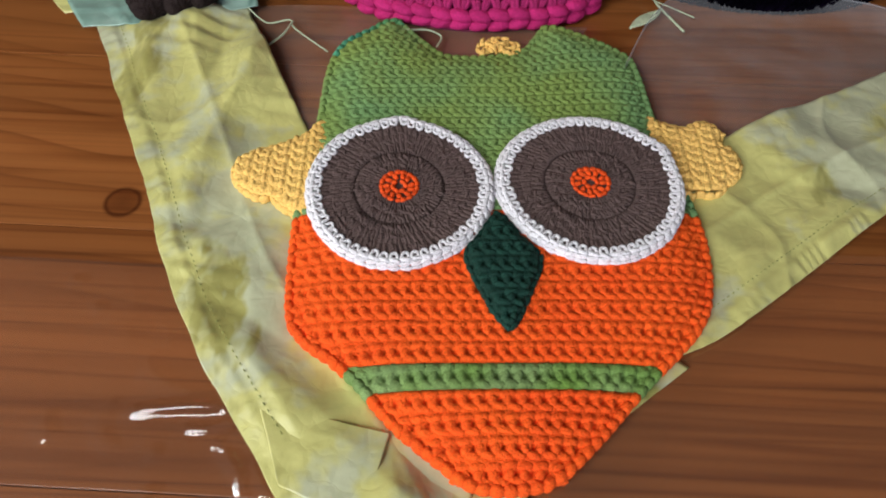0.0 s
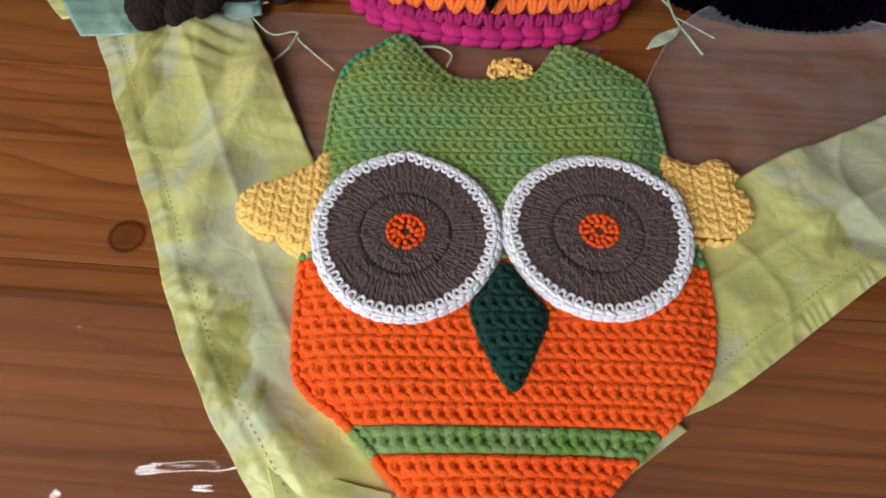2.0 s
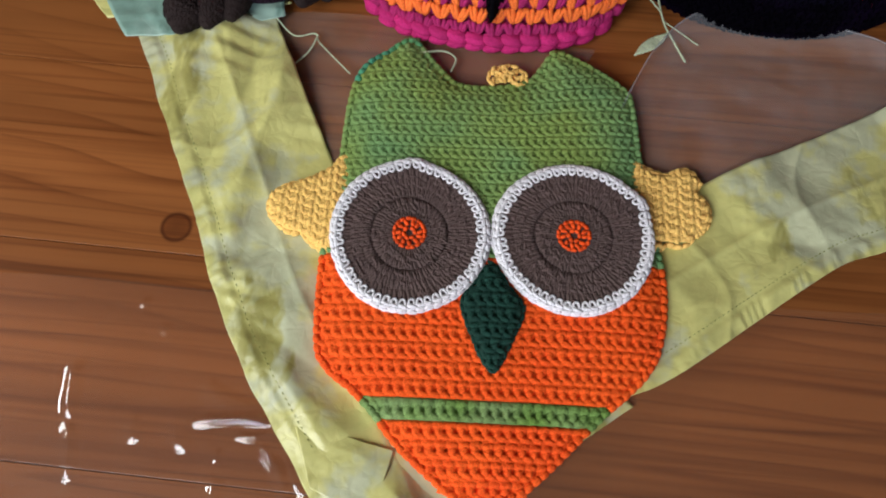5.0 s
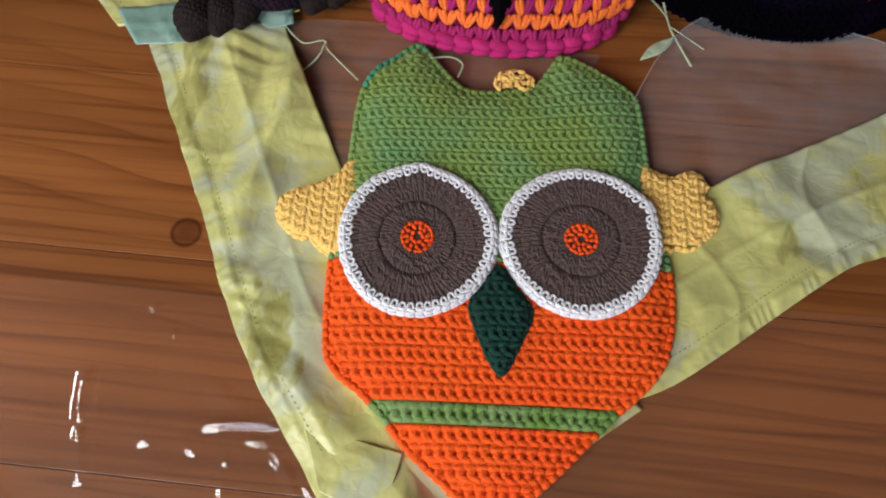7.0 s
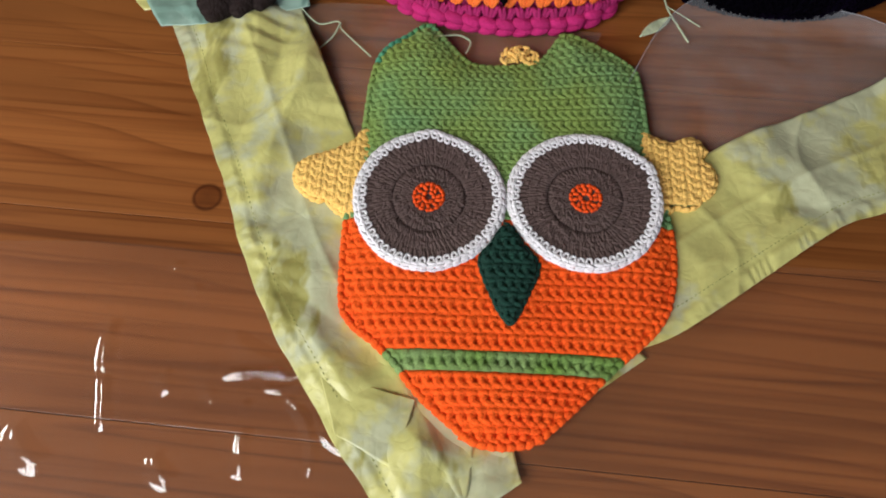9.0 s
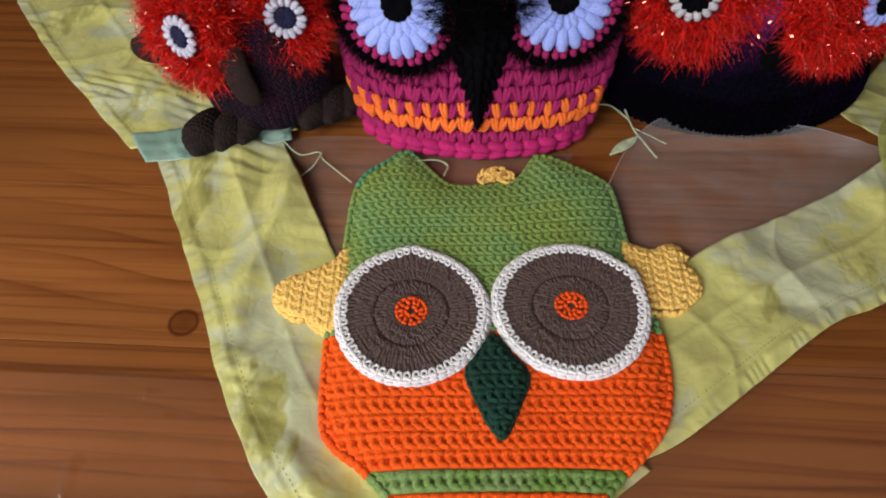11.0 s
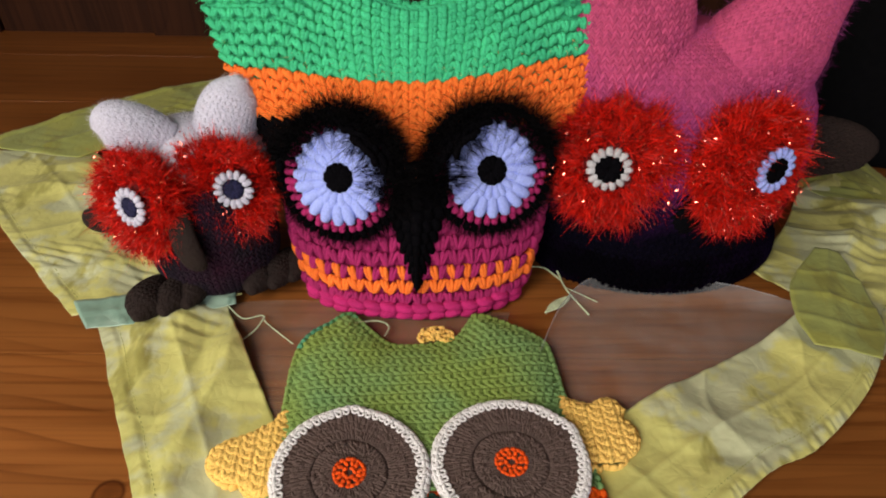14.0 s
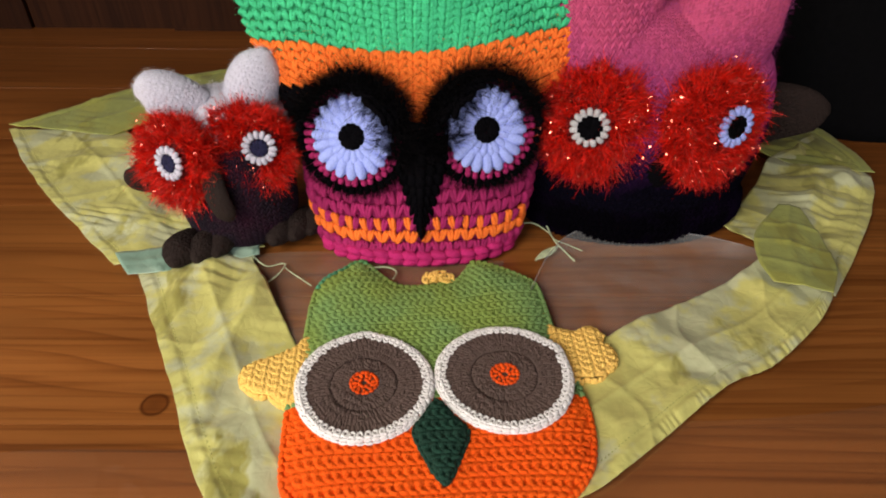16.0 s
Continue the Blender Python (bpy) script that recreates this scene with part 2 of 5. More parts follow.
# blue-white wool made bluer: the cool daylight is put into its colour
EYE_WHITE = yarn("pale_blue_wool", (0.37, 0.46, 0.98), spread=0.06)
GREY_WHITE = yarn("greyish_white_wool", (0.5, 0.5, 0.52), spread=0.1)
NAVY = yarn("navy_wool", (0.012, 0.012, 0.045), sheen=0.05)
WHITE_WOOL = yarn("white_felted_wool", (0.55, 0.55, 0.66), spread=0.05)
TAUPE = yarn("dark_taupe_wool", (0.017, 0.0095, 0.008), sheen=0.02)
DARK_BODY = yarn("aubergine_wool", (0.008, 0.003, 0.010), (0.028, 0.003, 0.016), 30.0, sheen=0.0)
MAUVE = dyed("pink_to_violet_mohair", [(0.0, (0.0015, 0.001, 0.003)), (0.44, (0.002, 0.0015, 0.005)), (0.57, (0.03, 0.007, 0.045)), (0.68, (0.27, 0.036, 0.16)), (1.0, (0.46, 0.075, 0.17))], 0.0, 0.21)
BASE_WOOL = yarn("dark_violet_wool", (0.0010, 0.0007, 0.002), (0.005, 0.0018, 0.010), 24.0, sheen=0.0)
BASE_WOOL.node_tree.nodes["Principled BSDF"].inputs["Specular IOR Level"].default_value = 0.02
RED_HAIR = fibre("red_tinsel", (0.57, 0.010, 0.005), 0.45, spread=0.6)
GLINT = fibre("red_foil", (0.95, 0.10, 0.06), 0.2, 0.99, (1.0, 0.28, 0.2))
RED_BASE = yarn("red_backing", (0.10, 0.002, 0.002))
BLACK_HAIR = fibre("black_eyelash_hair", (0.003, 0.0025, 0.003), 0.6)
BLACK_HAIR.node_tree.nodes["Principled BSDF"].inputs["Specular IOR Level"].default_value = 0.04
MAUVE_HAIR = fibre("mohair_haze", (0.32, 0.05, 0.22), 0.8)
WHITE_HAIR = fibre("white_wool_haze", (0.6, 0.6, 0.65), 0.8, spread=0.1)
PINE = wood("varnished_pine", (0.285, 0.104, 0.027), (0.18, 0.060, 0.015), knots=((-0.149, 0.203, 0.0088),))
PANEL_WOOD = wood("dark_panel_wood", (0.034, 0.0105, 0.0035), (0.013, 0.004, 0.0016), 0.7, "x", coat=0.0)
PANEL_WOOD.node_tree.nodes["Principled BSDF"].inputs["Specular IOR Level"].default_value = 0.12
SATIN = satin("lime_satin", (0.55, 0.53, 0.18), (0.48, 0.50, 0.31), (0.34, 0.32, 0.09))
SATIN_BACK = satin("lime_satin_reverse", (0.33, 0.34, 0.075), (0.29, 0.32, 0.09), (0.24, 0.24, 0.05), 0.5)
SATIN_TEAL = satin("teal_satin_fold", (0.22, 0.36, 0.29), (0.3, 0.44, 0.36), (0.12, 0.22, 0.18))
HEM_THREAD = yarn("olive_thread", (0.33, 0.35, 0.11))
ORGANZA = sheer("grey_organza", (0.50, 0.51, 0.52), 0.095)
GAUZE_EDGE = sheer("organza_edge", (0.5, 0.52, 0.55), 0.22)
ORGANZA_THIN = sheer("thin_organza", (0.5, 0.48, 0.46), 0.07)
PALE_THREAD = yarn("pale_green_thread", (0.5, 0.58, 0.38))
FILM = clear_film("clear_plastic")
PLASTER = plain("cream_plaster", (0.3, 0.26, 0.21), 0.9, 60.0)
FLOOR = wood("dark_floorboards", (0.2, 0.09, 0.035), (0.1, 0.04, 0.015), 0.4)
FRAME_PAINT = plain("white_window_paint", (0.75, 0.74, 0.7), 0.4)
BLACK_CLOTH = plain("black_canvas", (0.003, 0.003, 0.0035), 1.0, 200.0)
BLACK_CLOTH.node_tree.nodes["Principled BSDF"].inputs["Specular IOR Level"].default_value = 0.05

# ---- mesh helpers ----
ORIGIN = {}
rng = np.random.default_rng(7)


def thing(name, at, label, category, group="", kind=""):
    ob = new(name)
    ob.empty_display_size = 0.02
    ob.location = at
    ORIGIN[ob] = np.array(at, float)
    return tagged(ob, label, category, group, kind)


def mesh_of(name, verts, faces, smooth=True):
    me = bpy.data.meshes.new(name)
    me.from_pydata([tuple(v) for v in verts], [], [tuple(f) for f in faces])
    if smooth:
        me.polygons.foreach_set("use_smooth", [True] * len(me.polygons))
    me.update()
    return me


def tri_mesh(name, verts, tris):
    """Fast mesh out of arrays of vertices and triangles."""
    me = bpy.data.meshes.new(name)
    me.vertices.add(len(verts))
    me.vertices.foreach_set("co", np.ascontiguousarray(verts, dtype=np.float32).ravel())
    me.loops.add(len(tris) * 3)
    me.loops.foreach_set("vertex_index", np.ascontiguousarray(tris, dtype=np.int32).ravel())
    me.polygons.add(len(tris))
    me.polygons.foreach_set("loop_start", np.arange(0, len(tris) * 3, 3, dtype=np.int32))
    me.polygons.foreach_set("use_smooth", np.ones(len(tris), dtype=bool))
    me.update(calc_edges=True)
    me.validate()
    return me


def hang(name, me, mat, parent=None, label="", kind=""):
    """A mesh given in world places, as a part under a thing or a part."""
    ob = new(name, me)
    me.materials.append(mat)
    if parent is not None:
        o = ORIGIN[parent]
        me.transform(Matrix.Translation(-Vector(o)))
        ob.parent = parent
        ORIGIN[ob] = o
    if label or kind:
        tagged(ob, label, "", "", kind)
    return ob


def bead(nu, nv):
    """A yarn bead: an ellipsoid of unit half-axes along x."""
    v, f = [(-1, 0, 0)], []
    for j in range(1, nv):
        a = math.pi * j / nv
        for i in range(nu):
            b = 2 * math.pi * i / nu
            r = math.sin(a) ** 0.7
            v.append((-math.cos(a), r * math.cos(b), r * math.sin(b)))
    v.append((1, 0, 0))
    last = len(v) - 1
    for i in range(nu):
        k = (i + 1) % nu
        f.append((0, 1 + k, 1 + i))
        for j in range(nv - 2):
            p, q = 1 + j * nu, 1 + (j + 1) * nu
            f += [(p + i, p + k, q + k), (p + i, q + k, q + i)]
        f.append((last, 1 + (nv - 2) * nu + i, 1 + (nv - 2) * nu + k))
    return np.array(v), np.array(f)


def beads(name, items, mat, parent, label="", nu=7, nv=5, kind="stuff"):
    """Loops of yarn: items of (place, way, normal, half length, half width, half height), joined into one mesh."""
    if not items:
        return None
    tv, tf = bead(nu, nv)
    p = np.array([i[0] for i in items], float)
    d = np.array([i[1] for i in items], float)
    n = np.array([i[2] for i in items], float)
    s = np.array([i[3:6] for i in items], float)
    d /= np.linalg.norm(d, axis=1)[:, None]
    side = np.cross(n, d)
    side /= np.linalg.norm(side, axis=1)[:, None] + 1e-12
    n = np.cross(d, side)
    V = p[:, None] + tv[None, :, :1] * (d * s[:, :1])[:, None] + tv[None, :, 1:2] * (side * s[:, 1:2])[:, None] + tv[None, :, 2:] * (n * s[:, 2:])[:, None]
    F = tf[None] + (np.arange(len(p)) * len(tv))[:, None, None]
    return hang(name, tri_mesh(name, V.reshape(-1, 3), F.reshape(-1, 3)), mat, parent, label, kind)


def hairs(name, roots, ways, length, width, mat, parent, label="", droop=0.25, curl=0.35):
    """Loose hairs: narrow tapering strips that bend."""
    roots, ways = np.array(roots, float), np.array(ways, float)
    ways /= np.linalg.norm(ways, axis=1)[:, None]
    N = len(roots)
    L = length * rng.uniform(0.55, 1.15, N)[:, None]
    side = np.cross(ways, rng.normal(size=(N, 3)))
    side /= np.linalg.norm(side, axis=1)[:, None]
    bend = rng.normal(size=(N, 3)) * curl
    bend[:, 2] -= droop
    mid = roots + ways * L * 0.5 + bend * L * 0.12
    tip = roots + ways * L * 0.95 + bend * L * 0.5
    w = side * width
    V = np.stack([roots - w, roots + w, mid - w * 0.8, mid + w * 0.8, tip], axis=1)
    F = np.array([(0, 1, 3), (0, 3, 2), (2, 3, 4)])[None] + (np.arange(N) * 5)[:, None, None]
    return hang(name, tri_mesh(name, V.reshape(-1, 3), F.reshape(-1, 3)), mat, parent, label, "stuff")


def smooth_loop(pts, per=6, closed=True):
    """A rounded line through a few corner points."""
    P = [np.array(p, float) for p in pts]
    n, out = len(P), []
    for i in range(n if closed else n - 1):
        a, b, c, d = (P[(i + k) % n] if closed else P[min(max(i + k, 0), n - 1)] for k in (-1, 0, 1, 2))
        for j in range(per):
            t = j / per
            out.append(0.5 * (2 * b + (c - a) * t + (2 * a - 5 * b + 4 * c - d) * t * t + (3 * b - a - 3 * c + d) * t ** 3))
    if not closed:
        out.append(P[-1])
    return np.array(out)


def spans(poly, y):
    """The stretches of the level y that lie inside an outline."""
    a, b = poly, np.roll(poly, -1, axis=0)
    hit = (a[:, 1] <= y) != (b[:, 1] <= y)
    a, b = a[hit], b[hit]
    xs = np.sort(a[:, 0] + (y - a[:, 1]) / (b[:, 1] - a[:, 1]) * (b[:, 0] - a[:, 0]))
    return [(xs[i], xs[i + 1]) for i in range(0, len(xs) - 1, 2)]


def edge_distance(poly, x, y):
    a, b = poly, np.roll(poly, -1, axis=0)
    e = b - a
    t = np.clip(((x - a[:, 0]) * e[:, 0] + (y - a[:, 1]) * e[:, 1]) / ((e ** 2).sum(1) + 1e-12), 0, 1)
    return float(np.sqrt(((a[:, 0] + t * e[:, 0] - x) ** 2 + (a[:, 1] + t * e[:, 1] - y) ** 2).min()))


def box(name, lo, hi, mat, parent=None, label="", bevel=0.0):
    bm = bmesh.new()
    bmesh.ops.create_cube(bm, size=1)
    for v in bm.verts:
        v.co = [(lo[k] + hi[k]) / 2 + v.co[k] * (hi[k] - lo[k]) for k in range(3)]
    if bevel:
        bmesh.ops.bevel(bm, geom=bm.edges[:], offset=bevel, segments=2, affect="EDGES", profile=0.6)
    me = bpy.data.meshes.new(name)
    bm.to_mesh(me)
    bm.free()
    return hang(name, me, mat, parent, label)


def tube(name, pts, radius, mat, parent, label="", sides=6, per=6):
    """A thread along a rounded line."""
    P = smooth_loop(pts, per, False)
    V, F = [], []
    for i, p in enumerate(P):
        d = P[min(i + 1, len(P) - 1)] - P[max(i - 1, 0)]
        d /= np.linalg.norm(d)
        s = np.cross(d, (0.1, 0.2, 1.0))
        s /= np.linalg.norm(s)
        u = np.cross(s, d)
        for k in range(sides):
            a = 2 * math.pi * k / sides
            V.append(p + radius * (s * math.cos(a) + u * math.sin(a)))
    for i in range(len(P) - 1):
        for k in range(sides):
            q = (k + 1) % sides
            F.append((i * sides + k, i * sides + q, (i + 1) * sides + q, (i + 1) * sides + k))
    F += [tuple(range(sides)), tuple(range((len(P) - 1) * sides, len(P) * sides))]
    return hang(name, mesh_of(name, V, F), mat, parent, label)


# ---- the room: table, panelling, walls ----
def build_room():
    t = thing("table", (0, 0, -0.75), "varnished orange-brown pine table of long planks", "table", kind="structure")
    for sx in (-0.64, 0.85):
        for sy in (-0.55, 0.72):
            box("leg", (sx - 0.035, sy - 0.035, -0.75), (sx + 0.035, sy + 0.035, -0.027), PINE, t, bevel=0.004)
    box("rail", (-0.68, -0.6, -0.11), (0.88, -0.57, -0.027), PINE, t, bevel=0.003)
    box("rail", (-0.68, 0.75, -0.11), (0.88, 0.78, -0.027), PINE, t, bevel=0.003)
    y, k = -0.628, 0
    while y < 0.80:
        w = 0.1165
        box("plank", (-0.74, y + 0.00015, -0.026), (0.95, y + w - 0.00015, 0.0), PINE, t, bevel=0.0005)
        y += w
    fl = tagged(box("floor", (-0.86, -1.9, -0.8), (2.1, 1.0, -0.75), FLOOR), "dark wooden floor under the table", "floor", kind="structure")
    tagged(box("ceiling", (-0.86, -1.9, 1.7), (2.1, 1.0, 1.76), PLASTER), "plain cream ceiling", "ceiling", kind="structure")
    tagged(box("wall_east", (2.0, -1.9, -0.75), (2.1, 0.9, 1.7), PLASTER), "plain cream wall", "wall", kind="structure")

    def wall_with_hole(name, axis, at, thick, a0, a1, h0, h1, lo, hi):
        w = thing(name, (0, 0, -0.75), "plain cream wall round a window", "wall", kind="structure")
        for p0, p1, z0, z1 in (q for q in ((lo, a0, -0.75, 1.7), (a1, hi, -0.75, 1.7), (a0, a1, -0.75, h0), (a0, a1, h1, 1.7)) if q[1] - q[0] > 0.001):
            if axis == "x":
                box("panel", (at, p0, z0), (at + thick, p1, z1), PLASTER, w)
            else:
                box("panel", (p0, at, z0), (p1, at + thick, z1), PLASTER, w)
    wall_with_hole("wall_west", "x", -0.86, 0.1, -1.07, -0.24, 0.5, 1.4, -1.9, -0.1)
    # added wall end; its small opening is only for the glint lamp
    wall_with_hole("wall_west_end", "x", -0.86, 0.1, 0.02, 0.22, 0.17, 0.37, -0.1, 1.0)
    wall_with_hole("wall_south", "y", -1.9, 0.1, -0.55, 0.75, 0.1, 1.0, -0.76, 2.0)
    f = thing("window_1", (-0.82, -0.64, 0.5), "white painted window frame", "window", kind="structure")
    for lo, hi in (((-0.84, -1.07, 0.5), (-0.8, -1.04, 1.4)), ((-0.84, -0.27, 0.5), (-0.8, -0.24, 1.4)), ((-0.84, -1.04, 0.5), (-0.8, -0.27, 0.53)), ((-0.84, -1.04, 1.37), (-0.8, -0.27, 1.4))):
        box("window_frame", lo, hi, FRAME_PAINT, f, bevel=0.003)
    f = thing("window_2", (0.1, -1.85, 0.1), "white painted window frame", "window", kind="structure")
    for lo, hi in (((-0.55, -1.87, 0.1), (-0.51, -1.83, 1.0)), ((0.71, -1.87, 0.1), (0.75, -1.83, 1.0)), ((-0.51, -1.87, 0.1), (0.71, -1.83, 0.14)), ((-0.51, -1.87, 0.96), (0.71, -1.83, 1.0))):
        box("window_frame", lo, hi, FRAME_PAINT, f, bevel=0.003)
    # dark boarded back, boards of uneven width
    b = thing("wall_north", (0, 0.9, -0.75), "dark brown vertical wooden boarding behind the table", "wall", kind="structure")
    box("backing", (-0.76, 0.86, -0.75), (2.0, 0.9, 1.7), PANEL_WOOD, b)
    x, k = -0.76, 0
    while x < 1.98:
        w = min((0.15, 0.09, 0.19, 0.12)[k % 4], 2.0 - x)
        d = (0.0, 0.008, 0.003, 0.011)[k % 4]
        box("board", (x + 0.001, 0.842 - d, -0.75), (x + w - 0.001, 0.86, 1.7), PANEL_WOOD, b, bevel=0.002)
        x, k = x + w, k + 1


build_room()


def build_filler_bag():
    """A slumped black cloth bag, made up for the plain black area at right."""
    V, F, n, m = [], [], 40, 22
    for j in range(m + 1):
        v = j / m
        z = 0.42 * v
        r = (1 - 0.25 * v) * (1 - max(0, v - 0.85) ** 2 * 30) ** 1
        for i in range(n):
            a = 2 * math.pi * i / n
            c, s = math.cos(a), math.sin(a)
            cx = math.copysign(abs(c) ** 0.55, c) * 0.20 * r
            cy = math.copysign(abs(s) ** 0.55, s) * 0.11 * r
            k = noise.noise(Vector((cx * 9, cy * 9, z * 7))) * 0.012
            V.append((0.575 + cx * (1 + k * 3), 0.645 + cy + k, z))
    for j in range(m):
        for i in range(n):
            q = (i + 1) % n
            F.append((j * n + i, j * n + q, (j + 1) * n + q, (j + 1) * n + i))
    F += [tuple(reversed(range(n))), tuple(range(m * n, m * n + n))]
    ob = thing("cloth_bag", (0.575, 0.645, 0), "slumped black cloth bag standing on the table", "bag")
    hang("sack", mesh_of("sack", V, F), BLACK_CLOTH, ob)
    tube("strap", [(0.49, 0.57, 0.34), (0.49, 0.545, 0.40), (0.53, 0.55, 0.47), (0.60, 0.56, 0.47), (0.64, 0.55, 0.40), (0.64, 0.57, 0.34)], 0.007, BLACK_CLOTH, ob)


build_filler_bag()


def mm(*pts):
    return [(x / 1000, y / 1000) for x, y in pts]


# the flat owl: where it lies, its turn, its outline
AT, SPIN = np.array((0.027, 0.2115)), radians(3.3)
CS, SN = math.cos(SPIN), math.sin(SPIN)
BODY = smooth_loop(mm((-51, 127), (-65, 118), (-78, 107), (-84, 87), (-86, 46), (-89, 15), (-91, -12), (-89, -60), (-82, -74), (-70, -83), (-58, -94), (-44, -110), (-26, -125), (-14, -133), (4, -134), (21, -127), (55, -94), (81, -69), (90, -47), (92, -19), (88, 11), (83, 49), (80, 89), (74, 100), (56, 113), (37, 122), (28, 111), (20, 101), (0, 96), (-22, 97), (-36, 110)), 5)


def weighed_down(x, y):
    """How free the cloth is to crease: little under the owl, fully beside it."""
    lx, ly = (x - AT[0]) * CS + (y - AT[1]) * SN, (y - AT[1]) * CS - (x - AT[0]) * SN
    wing = math.hypot(max(0.08 - abs(lx), abs(lx) - 0.122, 0.0), max(-0.012 - ly, ly - 0.048, 0.0))
    held = min(1.0, 0.15 + wing / 0.022)
    if abs(lx) > 0.14 or ly > 0.16 or ly < -0.17:
        return 1.0
    if any(a < lx < b for a, b in spans(BODY, ly)):
        return 0.1
    return min(held, 0.15 + edge_distance(BODY, lx, ly) / 0.02)


# ---- cloths on the table ----
def fold_wave(q, sharp=0.5):
    """A pleat: straight sides that meet in a sharp ridge, 0 to 1."""
    f = q - math.floor(q)
    return 1 - f / sharp if f < sharp else (f - sharp) / (1 - sharp)


def crumple(x, y, big=0.007, small=0.003, seed=0.0):
    """Creased cloth: flat facets between sharp folds that run in a few directions, each in patches of its own."""
    wx = noise.noise(Vector((x * 7, y * 7, seed))) * 0.9
    wy = noise.noise(Vector((x * 15, y * 15, seed + 4))) * 0.35
    h = 0.0
    for k, (ang, per, amp) in enumerate(((0.5, 0.046, 0.60), (2.0, 0.070, 0.85), (1.15, 0.030, 0.34), (2.75, 0.038, 0.42))):
        d = x * math.cos(ang + seed * 0.37) + y * math.sin(ang + seed * 0.37)
        here = max(0.0, 0.35 + 1.6 * noise.noise(Vector((x * 11 + k * 7.1, y * 11, seed * 1.7 + k))))
        h += big * 1.25 * amp * min(here, 1.0) * fold_wave(d / per + wx + wy + k * 0.37, 0.32 + 0.1 * k)
    fine_fold = max(0.0, noise.noise(Vector((x * 19, y * 19, seed + 11)))) * 1.8
    h += small * 0.55 * fine_fold * fold_wave((x * 0.3 + y) / 0.011 + wx * 2.2 + wy, 0.4)
    low = 0.5 + noise.noise(Vector((x * 16, y * 16, seed + 5)))
    return weighed_down(x, y) * (h + big * 0.35 * max(0.0, low))


def strip(outer, inner, lift=0.001, big=0.007, small=0.003, seed=0.0, rise=None, nu=210, nv=66, hem=0.011, ironed=True):
    """Cloth between two edge lines: a grid of places, creased, with a folded hem along the outer edge."""
    A, B = smooth_loop(outer, 24, False), smooth_loop(inner, 24, False)

    def along(P, t):
        s = np.concatenate([[0], np.cumsum(np.linalg.norm(np.diff(P, axis=0), axis=1))])
        return np.array([np.interp(t * s[-1], s, P[:, k]) for k in (0, 1)])
    V, F = [], []
    run = float(np.linalg.norm(np.diff(A, axis=0), axis=1).sum())
    for i in range(nu + 1):
        t = i / nu
        a, b = along(A, t), along(B, t)
        wide = np.linalg.norm(b - a)
        for j in range(nv + 1):
            s = (j / nv) ** 1.25
            p = a + (b - a) * s
            p = p + 0.0012 * noise.noise(Vector((p[0] * 45, p[1] * 45, seed))) * (1 if j in (0, nv) else 0.6)
            z = lift + crumple(p[0], p[1], big, small, seed) * min(1, 0.35 + s * 3)
            if hem and s * wide < hem:
                # turned hem, puckered across by its stitching
                z += 0.0007 * min(1.0, (hem - s * wide) / 0.003) + 0.0012 * fold_wave(t * run / 0.0085 + 1.3 * noise.noise(Vector((t * run * 60, seed, 1))) + s * wide * 40) * (0.3 + max(0.0, noise.noise(Vector((t * run * 35, seed, 4))) + 0.3)) * min(1.0, (hem - s * wide) / 0.004)
            for g, (k, where) in enumerate(((s, 0.52), (t, 0.23), (t, 0.46), (t, 0.71)) if ironed else ()):
                span = wide if g == 0 else 0.25
                z += 0.0014 * math.exp(-abs(k - where + 0.02 * math.sin(6 * (t + s) + seed)) * span / 0.0035)
            if rise:
                z += rise(t, s)
            V.append((p[0], p[1], z))
    for i in range(nu):
        for j in range(nv):
            q = i * (nv + 1) + j
            F.append((q, q + 1, q + nv + 2, q + nv + 1))
    return V, F


def cloth_part(name, VF, mat, parent, label="", thick=0.0005):
    ob = hang(name, mesh_of(name, *VF), mat, parent, label)
    s = ob.modifiers.new("thickness", "SOLIDIFY")
    s.thickness, s.offset = thick, 1.0
    return ob


def seam(V, nu, nv, col, step=2):
    """Small sewn dashes along one grid line of a cloth."""
    it = []
    for i in range(1, nu, step):
        p, q = np.array(V[i * (nv + 1) + col]), np.array(V[(i + 1) * (nv + 1) + col])
        it.append((p * 0.5 + q * 0.5 + (0, 0, 0.0008), q - p, (0, 0, 1), np.linalg.norm(q - p) * 0.5, 0.00028, 0.00025))
    return it


